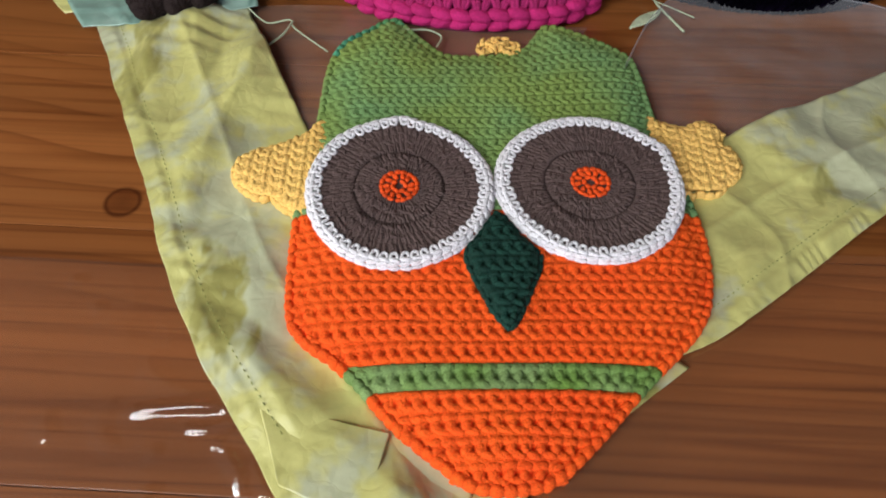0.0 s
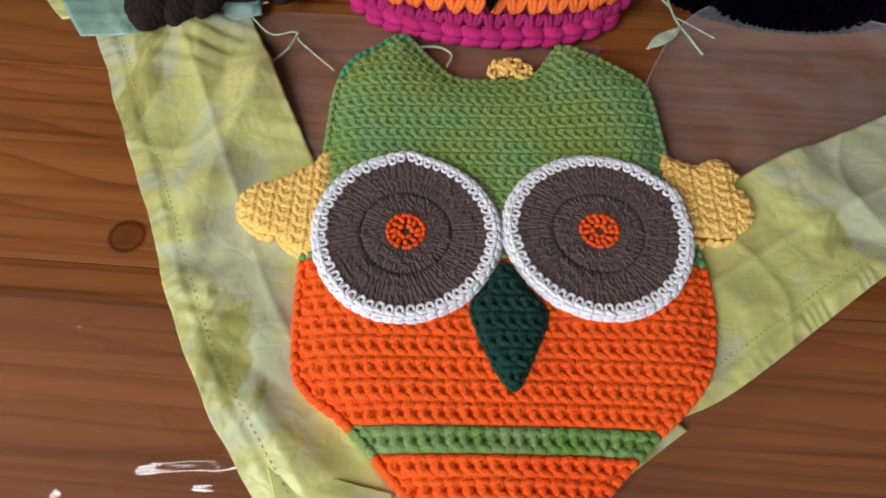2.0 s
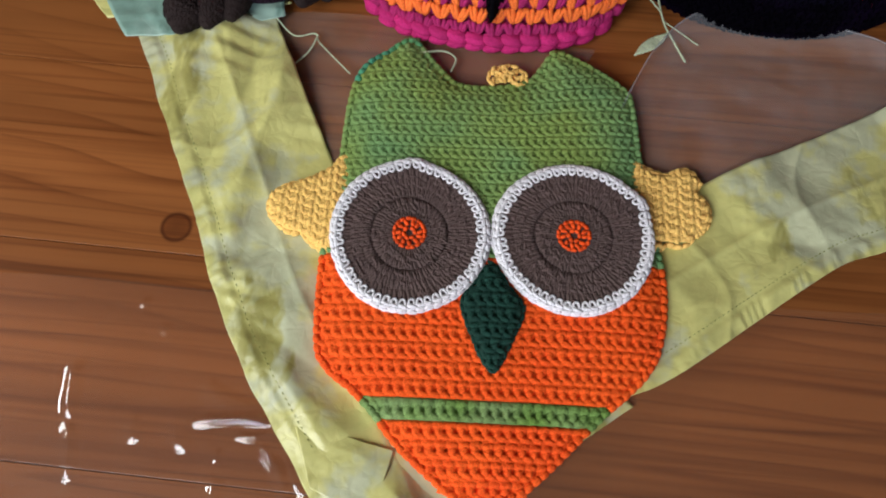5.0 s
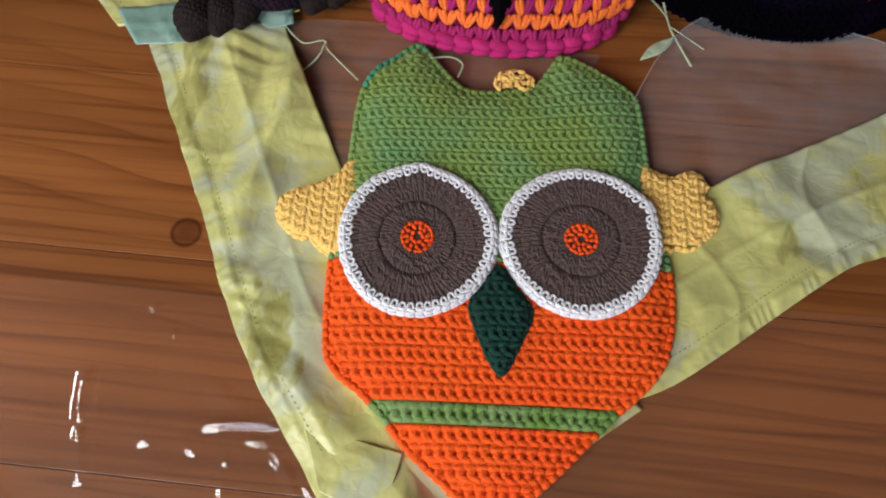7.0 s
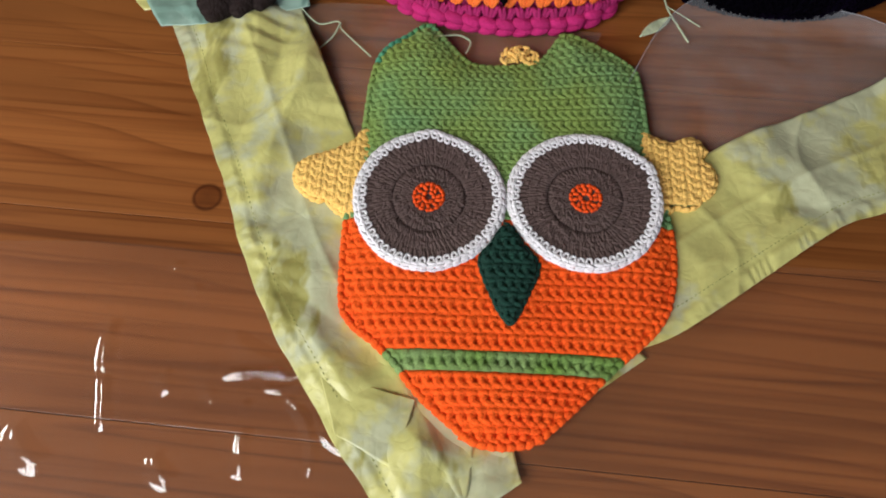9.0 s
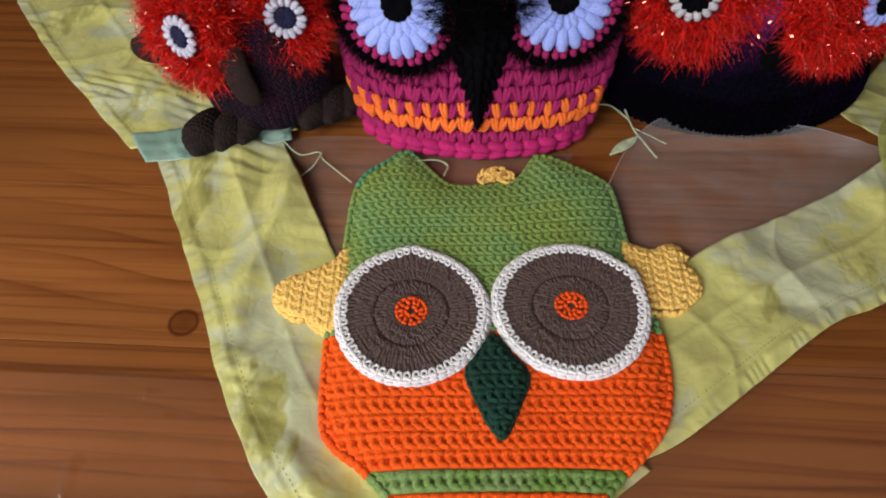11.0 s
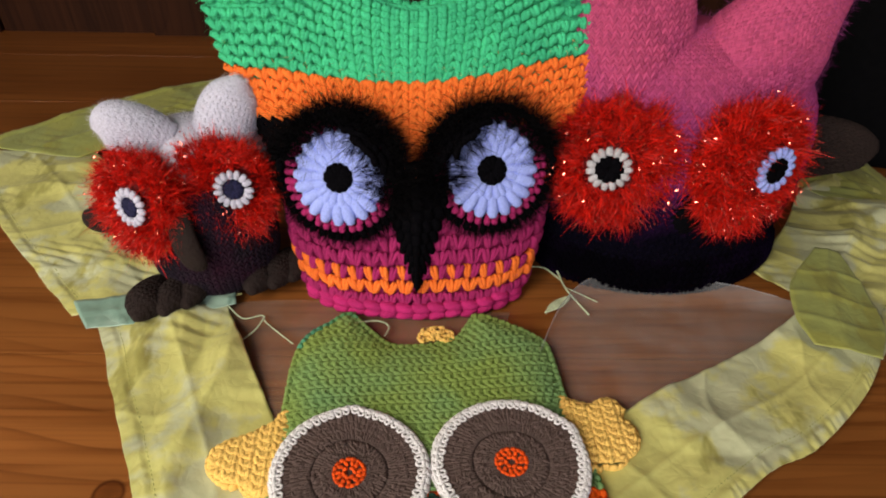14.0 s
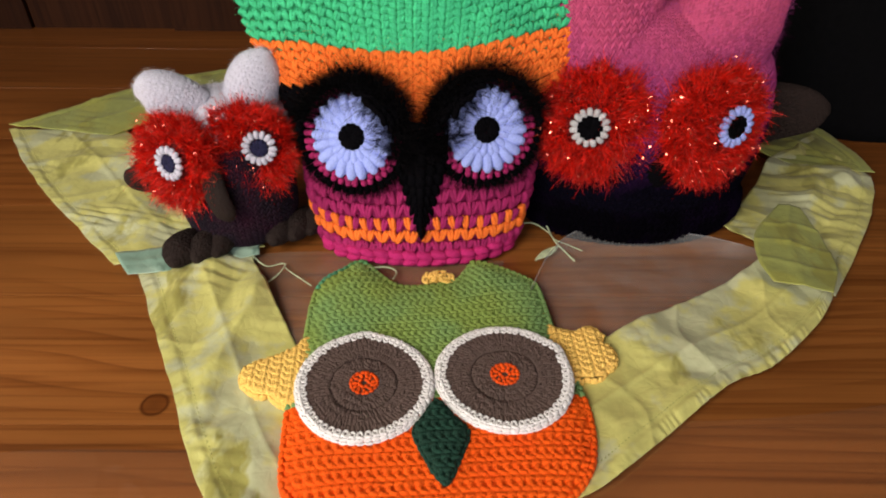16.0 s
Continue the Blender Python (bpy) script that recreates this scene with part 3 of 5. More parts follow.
def build_scarf():
    sc = thing("scarf", (0, 0.2, 0), "crumpled lime green satin scarf spread on the table", "scarf")
    lay = [
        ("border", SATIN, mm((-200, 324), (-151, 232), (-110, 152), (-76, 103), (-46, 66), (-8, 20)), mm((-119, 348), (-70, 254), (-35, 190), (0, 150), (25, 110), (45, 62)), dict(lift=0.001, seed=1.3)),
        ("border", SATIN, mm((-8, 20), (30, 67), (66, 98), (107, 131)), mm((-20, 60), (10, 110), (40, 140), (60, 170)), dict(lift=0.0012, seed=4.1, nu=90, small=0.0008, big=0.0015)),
        ("mitre", SATIN, mm((-62, 103), (-40, 101), (-12, 96)), mm((-50, 74), (-34, 68), (-19, 62)), dict(lift=0.0048, seed=5.3, nu=70, nv=34, small=0.001, big=0.0022, hem=0, ironed=False)),
        ("mitre", SATIN, mm((-13, 103), (-17, 82), (-22, 55)), mm((22, 110), (20, 80), (18, 46)), dict(lift=0.0032, seed=6.6, nu=60, nv=34, small=0.001, big=0.0022, hem=0, ironed=False)),
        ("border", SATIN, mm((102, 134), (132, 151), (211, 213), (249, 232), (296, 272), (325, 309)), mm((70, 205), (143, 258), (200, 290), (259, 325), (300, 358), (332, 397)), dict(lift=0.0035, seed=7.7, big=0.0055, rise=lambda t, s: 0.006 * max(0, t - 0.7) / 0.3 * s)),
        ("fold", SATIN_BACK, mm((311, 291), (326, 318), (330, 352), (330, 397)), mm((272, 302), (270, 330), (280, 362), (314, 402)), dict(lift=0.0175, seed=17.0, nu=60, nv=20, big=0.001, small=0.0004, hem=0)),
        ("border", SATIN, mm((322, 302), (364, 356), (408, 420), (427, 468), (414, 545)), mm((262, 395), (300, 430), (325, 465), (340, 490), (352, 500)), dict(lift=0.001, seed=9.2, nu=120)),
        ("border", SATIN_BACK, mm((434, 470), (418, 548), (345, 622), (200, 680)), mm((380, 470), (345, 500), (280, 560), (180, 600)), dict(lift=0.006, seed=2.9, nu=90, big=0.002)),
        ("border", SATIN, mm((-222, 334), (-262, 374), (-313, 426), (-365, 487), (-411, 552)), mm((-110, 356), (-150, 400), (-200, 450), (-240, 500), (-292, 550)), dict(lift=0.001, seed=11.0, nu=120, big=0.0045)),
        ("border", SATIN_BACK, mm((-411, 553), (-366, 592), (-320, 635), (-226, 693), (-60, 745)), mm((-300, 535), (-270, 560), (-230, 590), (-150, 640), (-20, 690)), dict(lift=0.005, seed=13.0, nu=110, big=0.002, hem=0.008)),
        ("fold", SATIN_TEAL, mm((-207, 320), (-160, 329), (-112, 346)), mm((-226, 346), (-170, 358), (-118, 370)), dict(lift=0.0055, seed=15.0, nu=40, nv=14, big=0.002, hem=0)),
    ]
    for name, mat, outer, inner, kw in lay:
        V, F = strip(outer, inner, **kw)
        ob = cloth_part(name, (V, F), mat, sc, ("teal-tinged turned satin edge" if mat is SATIN_TEAL else "smooth olive turned satin") if name == "fold" else "folded corner of the satin border" if name == "mitre" else "")
        if kw.get("hem", 1):
            nu, nv = kw.get("nu", 210), kw.get("nv", 66)
            wide = np.linalg.norm(np.array(outer[0]) - np.array(inner[0]))
            col = max(2, round(nv * (0.012 / wide) ** 0.8))
            beads("seam_stitches", seam(V, nu, nv, col), HEM_THREAD, ob, "fine running stitches along the hem", 5, 4)
    # gauze middle
    V, F = strip(mm((96, 300), (112, 338), (135, 368), (165, 381), (196, 379), (240, 366), (290, 346)), mm((60, 240), (100, 240), (150, 250), (190, 272), (225, 296), (258, 318), (285, 338)), lift=0.0008, big=0.0012, small=0.0004, seed=21.0, hem=0, ironed=False, rise=lambda t, s: 0.010 * max(0, 1 - s * 4) ** 2)
    g = cloth_part("gauze", (V, F), ORGANZA, sc, "sheer greyish organza middle of the scarf", 0.0002)
    tube("rolled_edge", [V[k * 67] for k in range(0, 200, 12)], 0.0005, GAUZE_EDGE, g, "fine pale rolled edge", 5, 3)
    V, F = strip(mm((-122, 352), (-70, 356), (0, 352), (80, 345)), mm((-75, 250), (-60, 255), (0, 270), (60, 280)), lift=0.0006, big=0.0012, small=0.0006, seed=25.0, hem=0, ironed=False)
    cloth_part("gauze", (V, F), ORGANZA_THIN, sc, "sheer greyish organza middle of the scarf", 0.0002)


build_scarf()


# raised creases of the film: from, to, bow, height, half width
RIDGES = [
    (-0.1815, 0.121, -0.1785, 0.097, 0.0, 0.0018, 0.0024), (-0.1765, 0.091, -0.1705, 0.068, -0.0006, 0.0016, 0.0020), (-0.112, 0.1005, -0.074, 0.104, -0.001, 0.0017, 0.0017), (-0.090, 0.095, -0.074, 0.099, 0.0015, 0.0012, 0.0013),
    (-0.056, 0.098, -0.0745, 0.089, 0.003, 0.0018, 0.0015), (-0.0755, 0.089, -0.060, 0.058, -0.004, 0.0018, 0.0015), (-0.061, 0.083, -0.044, 0.067, 0.003, 0.0014, 0.0013), (-0.097, 0.071, -0.0945, 0.052, 0.0003, 0.0018, 0.0022),
    (-0.156, 0.159, -0.154, 0.156, 0.0, 0.0010, 0.0016), (-0.142, 0.147, -0.140, 0.143, 0.0, 0.0008, 0.0012), (-0.146, 0.098, -0.141, 0.088, 0.001, 0.0009, 0.0028), (-0.112, 0.118, -0.082, 0.108, 0.002, 0.0008, 0.0032),
    (-0.122, 0.104, -0.116, 0.086, 0.004, 0.0007, 0.0024), (-0.215, 0.062, -0.196, 0.046, 0.003, 0.0022, 0.0038), (-0.140, 0.056, -0.128, 0.044, 0.002, 0.0020, 0.0030), (-0.100, 0.087, -0.098, 0.082, 0.0, 0.0008, 0.0014),
]


def build_film():
    """A clear plastic sheet under the near half, with shallow waves and a few raised creases."""
    V, F, nx, ny = [], [], 350, 190
    for j in range(ny + 1):
        for i in range(nx + 1):
            x = -0.34 + 0.68 * i / nx
            top = 0.165 + 0.03 * (x + 0.2) / 0.4 + 0.004 * math.sin(x * 21)
            y = -0.08 + (top + 0.08) * (j / ny)
            z = 0.0008
            near = max(0.0, 1 - ((x + 0.14) / 0.12) ** 2 * 0.6) * max(0.0, 1 - ((y - 0.07) / 0.11) ** 2 * 0.7)
            a = 1 - abs(noise.noise(Vector((x * 17, y * 10, 3.1)))) * 2
            z += (0.0007 * max(0, a) ** 2 + 0.0005 * (noise.noise(Vector((x * 45, y * 22, 8.0))) + 0.5)) * max(0, near) + 0.0002 * (noise.noise(Vector((x * 15, y * 15, 1))) + 0.6)
            for x0, y0, x1, y1, bow, hgt, wid in RIDGES:
                ex, ey = x1 - x0, y1 - y0
                l2 = ex * ex + ey * ey
                t = ((x - x0) * ex + (y - y0) * ey) / l2
                if -0.3 < t < 1.3:
                    off = ((x - x0) * ey - (y - y0) * ex) / math.sqrt(l2) - bow * math.sin(math.pi * t)
                    z += hgt * 1.7 * math.exp(-(off / (wid * 1.5)) ** 2) * max(0.0, 1 - (2 * t - 1) ** 4 * 0.35) * min(1, max(0, 1.3 - t) * 4, max(0, t + 0.3) * 4)
            V.append((x, y, z))
    for j in range(ny):
        for i in range(nx):
            q = j * (nx + 1) + i
            F.append((q, q + 1, q + nx + 2, q + nx + 1))
    ob = thing("plastic_sheet", (0, 0, 0), "clear wrinkled plastic sheet lying on the table", "plastic sheet")
    sheet = hang("film", mesh_of("film", V, F), FILM, ob)
    sheet.visible_shadow = False


build_film()


def build_threads():
    sp = thing("embroidered_sprig", (0.12, 0.355, 0), "pale green embroidered leaf sprig on the gauze", "embroidery")
    tube("stem", [(0.118, 0.385, 0.006), (0.122, 0.367, 0.005), (0.128, 0.352, 0.006), (0.134, 0.338, 0.007)], 0.0007, PALE_THREAD, sp)
    tube("stem", [(0.100, 0.392, 0.004), (0.109, 0.388, 0.006), (0.120, 0.374, 0.006)], 0.0005, PALE_THREAD, sp)
    tube("stem", [(0.122, 0.368, 0.005), (0.133, 0.359, 0.006), (0.142, 0.351, 0.007)], 0.0004, PALE_THREAD, sp)
    it = []
    for i in range(13):
        t = i / 12
        c = np.array((0.123 - 0.018 * t, 0.358 - 0.016 * t, 0.0055))
        w = 0.0045 * math.sin(math.pi * min(1, t * 0.93 + 0.05)) + 0.0006
        it.append((c, (0.75, -0.6, 0.1), (0, 0, 1), w * 0.9, 0.0019, 0.0008))
    beads("leaf", it, PALE_THREAD, sp, "stitched pale green leaf", 6, 4, "")
    th = thing("loose_threads", (-0.09, 0.325, 0), "fine pale green thread ends on the table", "thread")
    tube("thread", [(-0.119, 0.346, 0.006), (-0.105, 0.334, 0.004), (-0.092, 0.336, 0.005), (-0.088, 0.330, 0.004), (-0.066, 0.309, 0.006)], 0.0005, PALE_THREAD, th)
    tube("thread", [(-0.090, 0.335, 0.005), (-0.094, 0.322, 0.005), (-0.106, 0.309, 0.003)], 0.0006, PALE_THREAD, th)
    tube("thread", [(-0.026, 0.326, 0.009), (-0.012, 0.331, 0.006), (-0.004, 0.327, 0.005), (-0.006, 0.317, 0.006)], 0.0006, PALE_THREAD, th)


build_threads()

# ---- the flat crocheted owl ----
def ow(x, y, z):
    return np.array((AT[0] + x * CS - y * SN, AT[1] + x * SN + y * CS, z))


def owd(x, y, z=0.0):
    return np.array((x * CS - y * SN, x * SN + y * CS, z))


def dome(poly, x, y, low, high, reach):
    d = min(edge_distance(poly, x, y) / reach, 1.0)
    return low + (high - low) * math.sqrt(max(0.0, 1 - (1 - d) ** 2))


def no_warp(x, y):
    return 0.0


def head_warp(x, y):
    """Rows of the head climb towards the outer ear, where the cloth is pulled askew."""
    k = min(max((y - 0.025) / 0.075, 0.0), 1.0)
    return k * (0.16 * max(0.0, x - 0.005) - 0.03 * max(0.0, -0.02 - x))


def backing(name, poly, y0, y1, zf, mat, parent, label="", step=0.0011, period=0.0098, pitch=0.0056, lift=0.0008, warp=no_warp, hole=0.0011):
    """The solid crocheted cloth between the loops: filled from edge to edge, with a small hole beside each post."""
    V, F = [], []
    prev = {}
    count = max(1, round((y1 - y0) / period))
    P = (y1 - y0) / count
    lo, hi = poly[:, 1].min() + 1e-4, poly[:, 1].max() - 1e-4
    rows = max(2, int((y1 - y0) / step))
    wide = poly[:, 0].max() - poly[:, 0].min()
    n = max(14, int(wide / (step * 1.05)))
    for r in range(rows + 1):
        y = y0 + (y1 - y0) * r / rows
        sp = spans(poly, min(max(y, lo), hi))
        now = {}
        for k, (xa, xb) in enumerate(sp):
            start = len(V)
            for i in range(n + 1):
                x = xa + (xb - xa) * i / n
                z = zf(x, y) + lift
                yw = y - warp(x, y)
                row = min(max(math.floor((yw - y0) / P), 0), count - 1)
                dy = yw - (y0 + (row + 0.5) * P)
                key = (round(y0, 4), row)
                rs = ROWS.get((id(poly),) + key)
                if rs is None:
                    rs = ROWS[(id(poly),) + key] = spans(poly, min(max(y0 + (row + 0.5) * P, lo), hi))
                for ra, rb in rs:
                    if ra <= x <= rb:
                        m = max(1, round((rb - ra) / pitch))
                        w = (rb - ra) / m
                        q = (x - ra) / w - (0.25 if row % 2 else 0.0)
                        dx = (q - round(q)) * w - 0.25 * dy
                        z -= 0.0034 * math.exp(-(dx / (hole * 0.78)) ** 2 - (dy / hole) ** 2)
                        z -= 0.7 * hole * math.exp(-((abs(dy) - P / 2) / 0.0006) ** 2)
                V.append(ow(x, y, z))
            now[k] = (start, len(sp))
        for k, (start, m) in now.items():
            if k in prev and prev[k][1] == m:
                o = prev[k][0]
                for i in range(n):
                    F.append((o + i, o + i + 1, start + i + 1, start + i))
        prev = now
    ob = hang(name, mesh_of(name, V, F), mat, parent, label)
    sol = ob.modifiers.new("thickness", "SOLIDIFY")
    sol.thickness, sol.offset = 0.0035, -1.0
    return ob


ROWS = {}


def crochet_rows(poly, y0, y1, period, pitch, zf, fat=1.0, warp=no_warp):
    """Single crochet: two lying loops to a row, joined by leaning posts with holes between."""
    it = []
    rows = max(1, round((y1 - y0) / period))
    P = (y1 - y0) / rows
    lo, hi = poly[:, 1].min(), poly[:, 1].max()
    for r in range(rows):
        yc = y0 + (r + 0.5) * P
        for xa, xb in spans(poly, yc):
            n = max(1, round((xb - xa) / pitch))
            w = (xb - xa) / n
            for i in range(n):
                jx, jy = rng.normal(0, 0.06, 2)
                x = xa + (i + 0.5 + jx * 0.5) * w + (0.25 * w if r % 2 else 0)
                x = min(max(x, xa + 0.3 * w), xb - 0.3 * w)
                y = yc + jy * P * 0.3
                y += warp(x, y)
                for px, py, d, l, h in ((x, y + 0.29 * P, owd(1, 0.2 + jy), w * 0.58, P * 0.205 * fat), (x + 0.42 * w, y - 0.29 * P, owd(1, -0.2 + jx), w * 0.58, P * 0.20 * fat), (x - 0.02 * w, y, owd(0.25 + jx, 1), P * 0.31, w * 0.34 * fat)):
                    # a loop stops short of the outline
                    if any(p + 0.45 * w < px < q - 0.45 * w for p, q in spans(poly, min(max(py, lo + 1e-4), hi - 1e-4))):
                        it.append((ow(px, py, zf(px, py)), d, (0, 0, 1), l, h, 0.0014))
    return it


def edging(poly, pitch, z, fat=0.0016, inset=0.0):
    """Loops along an outline."""
    P = np.vstack([poly, poly[:1]])
    s = np.concatenate([[0], np.cumsum(np.linalg.norm(np.diff(P, axis=0), axis=1))])
    n, it = int(s[-1] / pitch), []
    for i in range(n):
        t = s[-1] * i / n
        p = np.array([np.interp(t, s, P[:, k]) for k in (0, 1)])
        q = np.array([np.interp(min(t + 0.002, s[-1]), s, P[:, k]) for k in (0, 1)])
        d = q - p + rng.normal(0, 0.0003, 2)
        it.append((p, d, pitch, fat, z))
    return it




def body_z(x, y):
    return dome(BODY, x, y, 0.0048, 0.0125, 0.03)


def eye_disc(parent, cx, cy, squash, turn, peak):
    """A flat crocheted eye: orange centre, two rounds of long brown stitches, a looped white rim with one pulled corner."""
    z0 = 0.0148

    def put(r, a, z):
        k = r / 0.042
        r = r * (1 + 0.012 * math.sin(3 * a + turn * 9) + 0.010 * math.sin(2 * a + cx * 50))
        r += 0.0024 * k * k * math.exp(-((((a - peak + math.pi) % (2 * math.pi)) - math.pi) / 0.16) ** 2)
        x, y = r * math.cos(a), r * math.sin(a) * squash
        return ow(cx + x * math.cos(turn) - y * math.sin(turn), cy + x * math.sin(turn) + y * math.cos(turn), z)
    # cushioned disc with the furrow between its two rounds
    V, F, n = [], [], 96
    prof = [(0.041, 0.0085), (0.0415, 0.0125), (0.0395, z0 + 0.0002), (0.036, z0 + 0.0008), (0.029, z0 + 0.0011), (0.0235, z0 + 0.0010), (0.0210, z0 - 0.0006), (0.0190, z0 + 0.0009), (0.014, z0 + 0.0011), (0.009, z0 + 0.0002), (0.0, z0 + 0.0002)]
    for r, z in prof:
        V += [put(r, 2 * math.pi * i / n, z) for i in range(n)]
    for j in range(len(prof) - 1):
        F += [(j * n + i, j * n + (i + 1) % n, (j + 1) * n + (i + 1) % n, (j + 1) * n + i) for i in range(n)]
    eye = hang("eye", mesh_of("eye", V, F), BROWN, parent, "flat brown crocheted eye disc")
    it = []
    for r0, r1, cnt, off in ((0.0085, 0.0200, 34, 0.0), (0.0215, 0.0372, 56, 0.4)):
        for i in range(cnt):
            a = 2 * math.pi * (i + off + rng.normal(0, 0.10)) / cnt
            lean = rng.normal(0.05, 0.05)
            # each tall stitch is three short plied pieces, so its sides are broken
            for q in range(3):
                t0, t1 = q / 3, (q + 1) / 3
                for sd in (-0.25, 0.25):
                    b0 = a + (sd + rng.normal(0, 0.05)) * 2 * math.pi / cnt
                    ra, rb = r0 + (r1 - r0) * t0, r0 + (r1 - r0) * t1
                    p, e = put(ra, b0 + lean * t0, z0 + 0.0006), put(rb, b0 + lean * t1 + sd * 0.06, z0 + 0.0006)
                    hw = 0.25 * 2 * math.pi * (ra + rb) / 2 / cnt
                    it.append(((p + e) / 2, e - p, (0, 0, 1), np.linalg.norm(e - p) * 0.66, hw * 1.02, 0.0008 + rng.uniform(0, 0.0003)))
    for k in range(220):
        r, a = rng.uniform(0.0105, 0.0365), rng.uniform(0, 2 * math.pi)
        if abs(r - 0.021) < 0.0013:
            continue
        p, q = put(r, a, z0 + 0.0011), put(r + 0.003, a + rng.normal(0.12, 0.12), z0 + 0.0011)
        it.append((p, q - p, (0, 0, 1), 0.0019, 0.0008, 0.0008))
    beads("iris_stitches", it, BROWN, eye)
    it = []
    for rr, cnt, ln in ((0.0030, 6, 0.0016), (0.0058, 11, 0.0019), (0.0082, 17, 0.0017)):
        for i in range(cnt):
            a = 2 * math.pi * (i + rng.normal(0, 0.1)) / cnt
            p, q = put(rr, a, z0 + 0.0012), put(rr, a + 0.1, z0 + 0.0012)
            d = (q - p) if rr != 0.0058 else put(rr + 0.002, a + 0.1, z0) - put(rr, a, z0)
            it.append((p, d, (0, 0, 1), ln, 0.00125, 0.0012))
    beads("pupil", it, SPOT, eye, "small orange crocheted pupil")
    # rim: an outer chain of two strands, and a round of small open loops lying on the brown
    it = []
    cnt = 56
    for i in range(cnt):
        a = 2 * math.pi * (i + rng.normal(0, 0.06)) / cnt
        st = 2 * math.pi / cnt
        rr = 0.0366 + rng.normal(0, 0.00035)
        for a0, ra, a1, rb, w in ((-0.36, 0.0398, -0.27, rr + 0.0005, 0.00078), (-0.27, rr + 0.0006, 0.02, rr, 0.00075), (0.02, rr, 0.28, rr + 0.0006, 0.00075), (0.28, rr + 0.0005, 0.36, 0.0398, 0.00078)):
            p, e = put(ra, a + a0 * st, z0 + 0.0013), put(rb, a + a1 * st, z0 + 0.0016)
            it.append(((p + e) / 2, e - p, (0, 0, 1), np.linalg.norm(e - p) * 0.5 + 0.0006, w, 0.0009))
        for ra, rb, z, w in ((0.0398, 0.0407, 0.0012, 0.00115), (0.0422, 0.0412, 0.0006, 0.00115), (0.0429, 0.0427, -0.0012, 0.0011)):
            p, e = put(ra, a - 0.5 * st, z0 + z), put(rb + rng.normal(0, 0.0003), a + 0.55 * st, z0 + z)
            it.append(((p + e) / 2, e - p, (0, 0, 1), 0.0031, w + rng.uniform(0, 0.0003), 0.0014))
    beads("rim", it, WHITE, eye, "white looped crocheted rim")


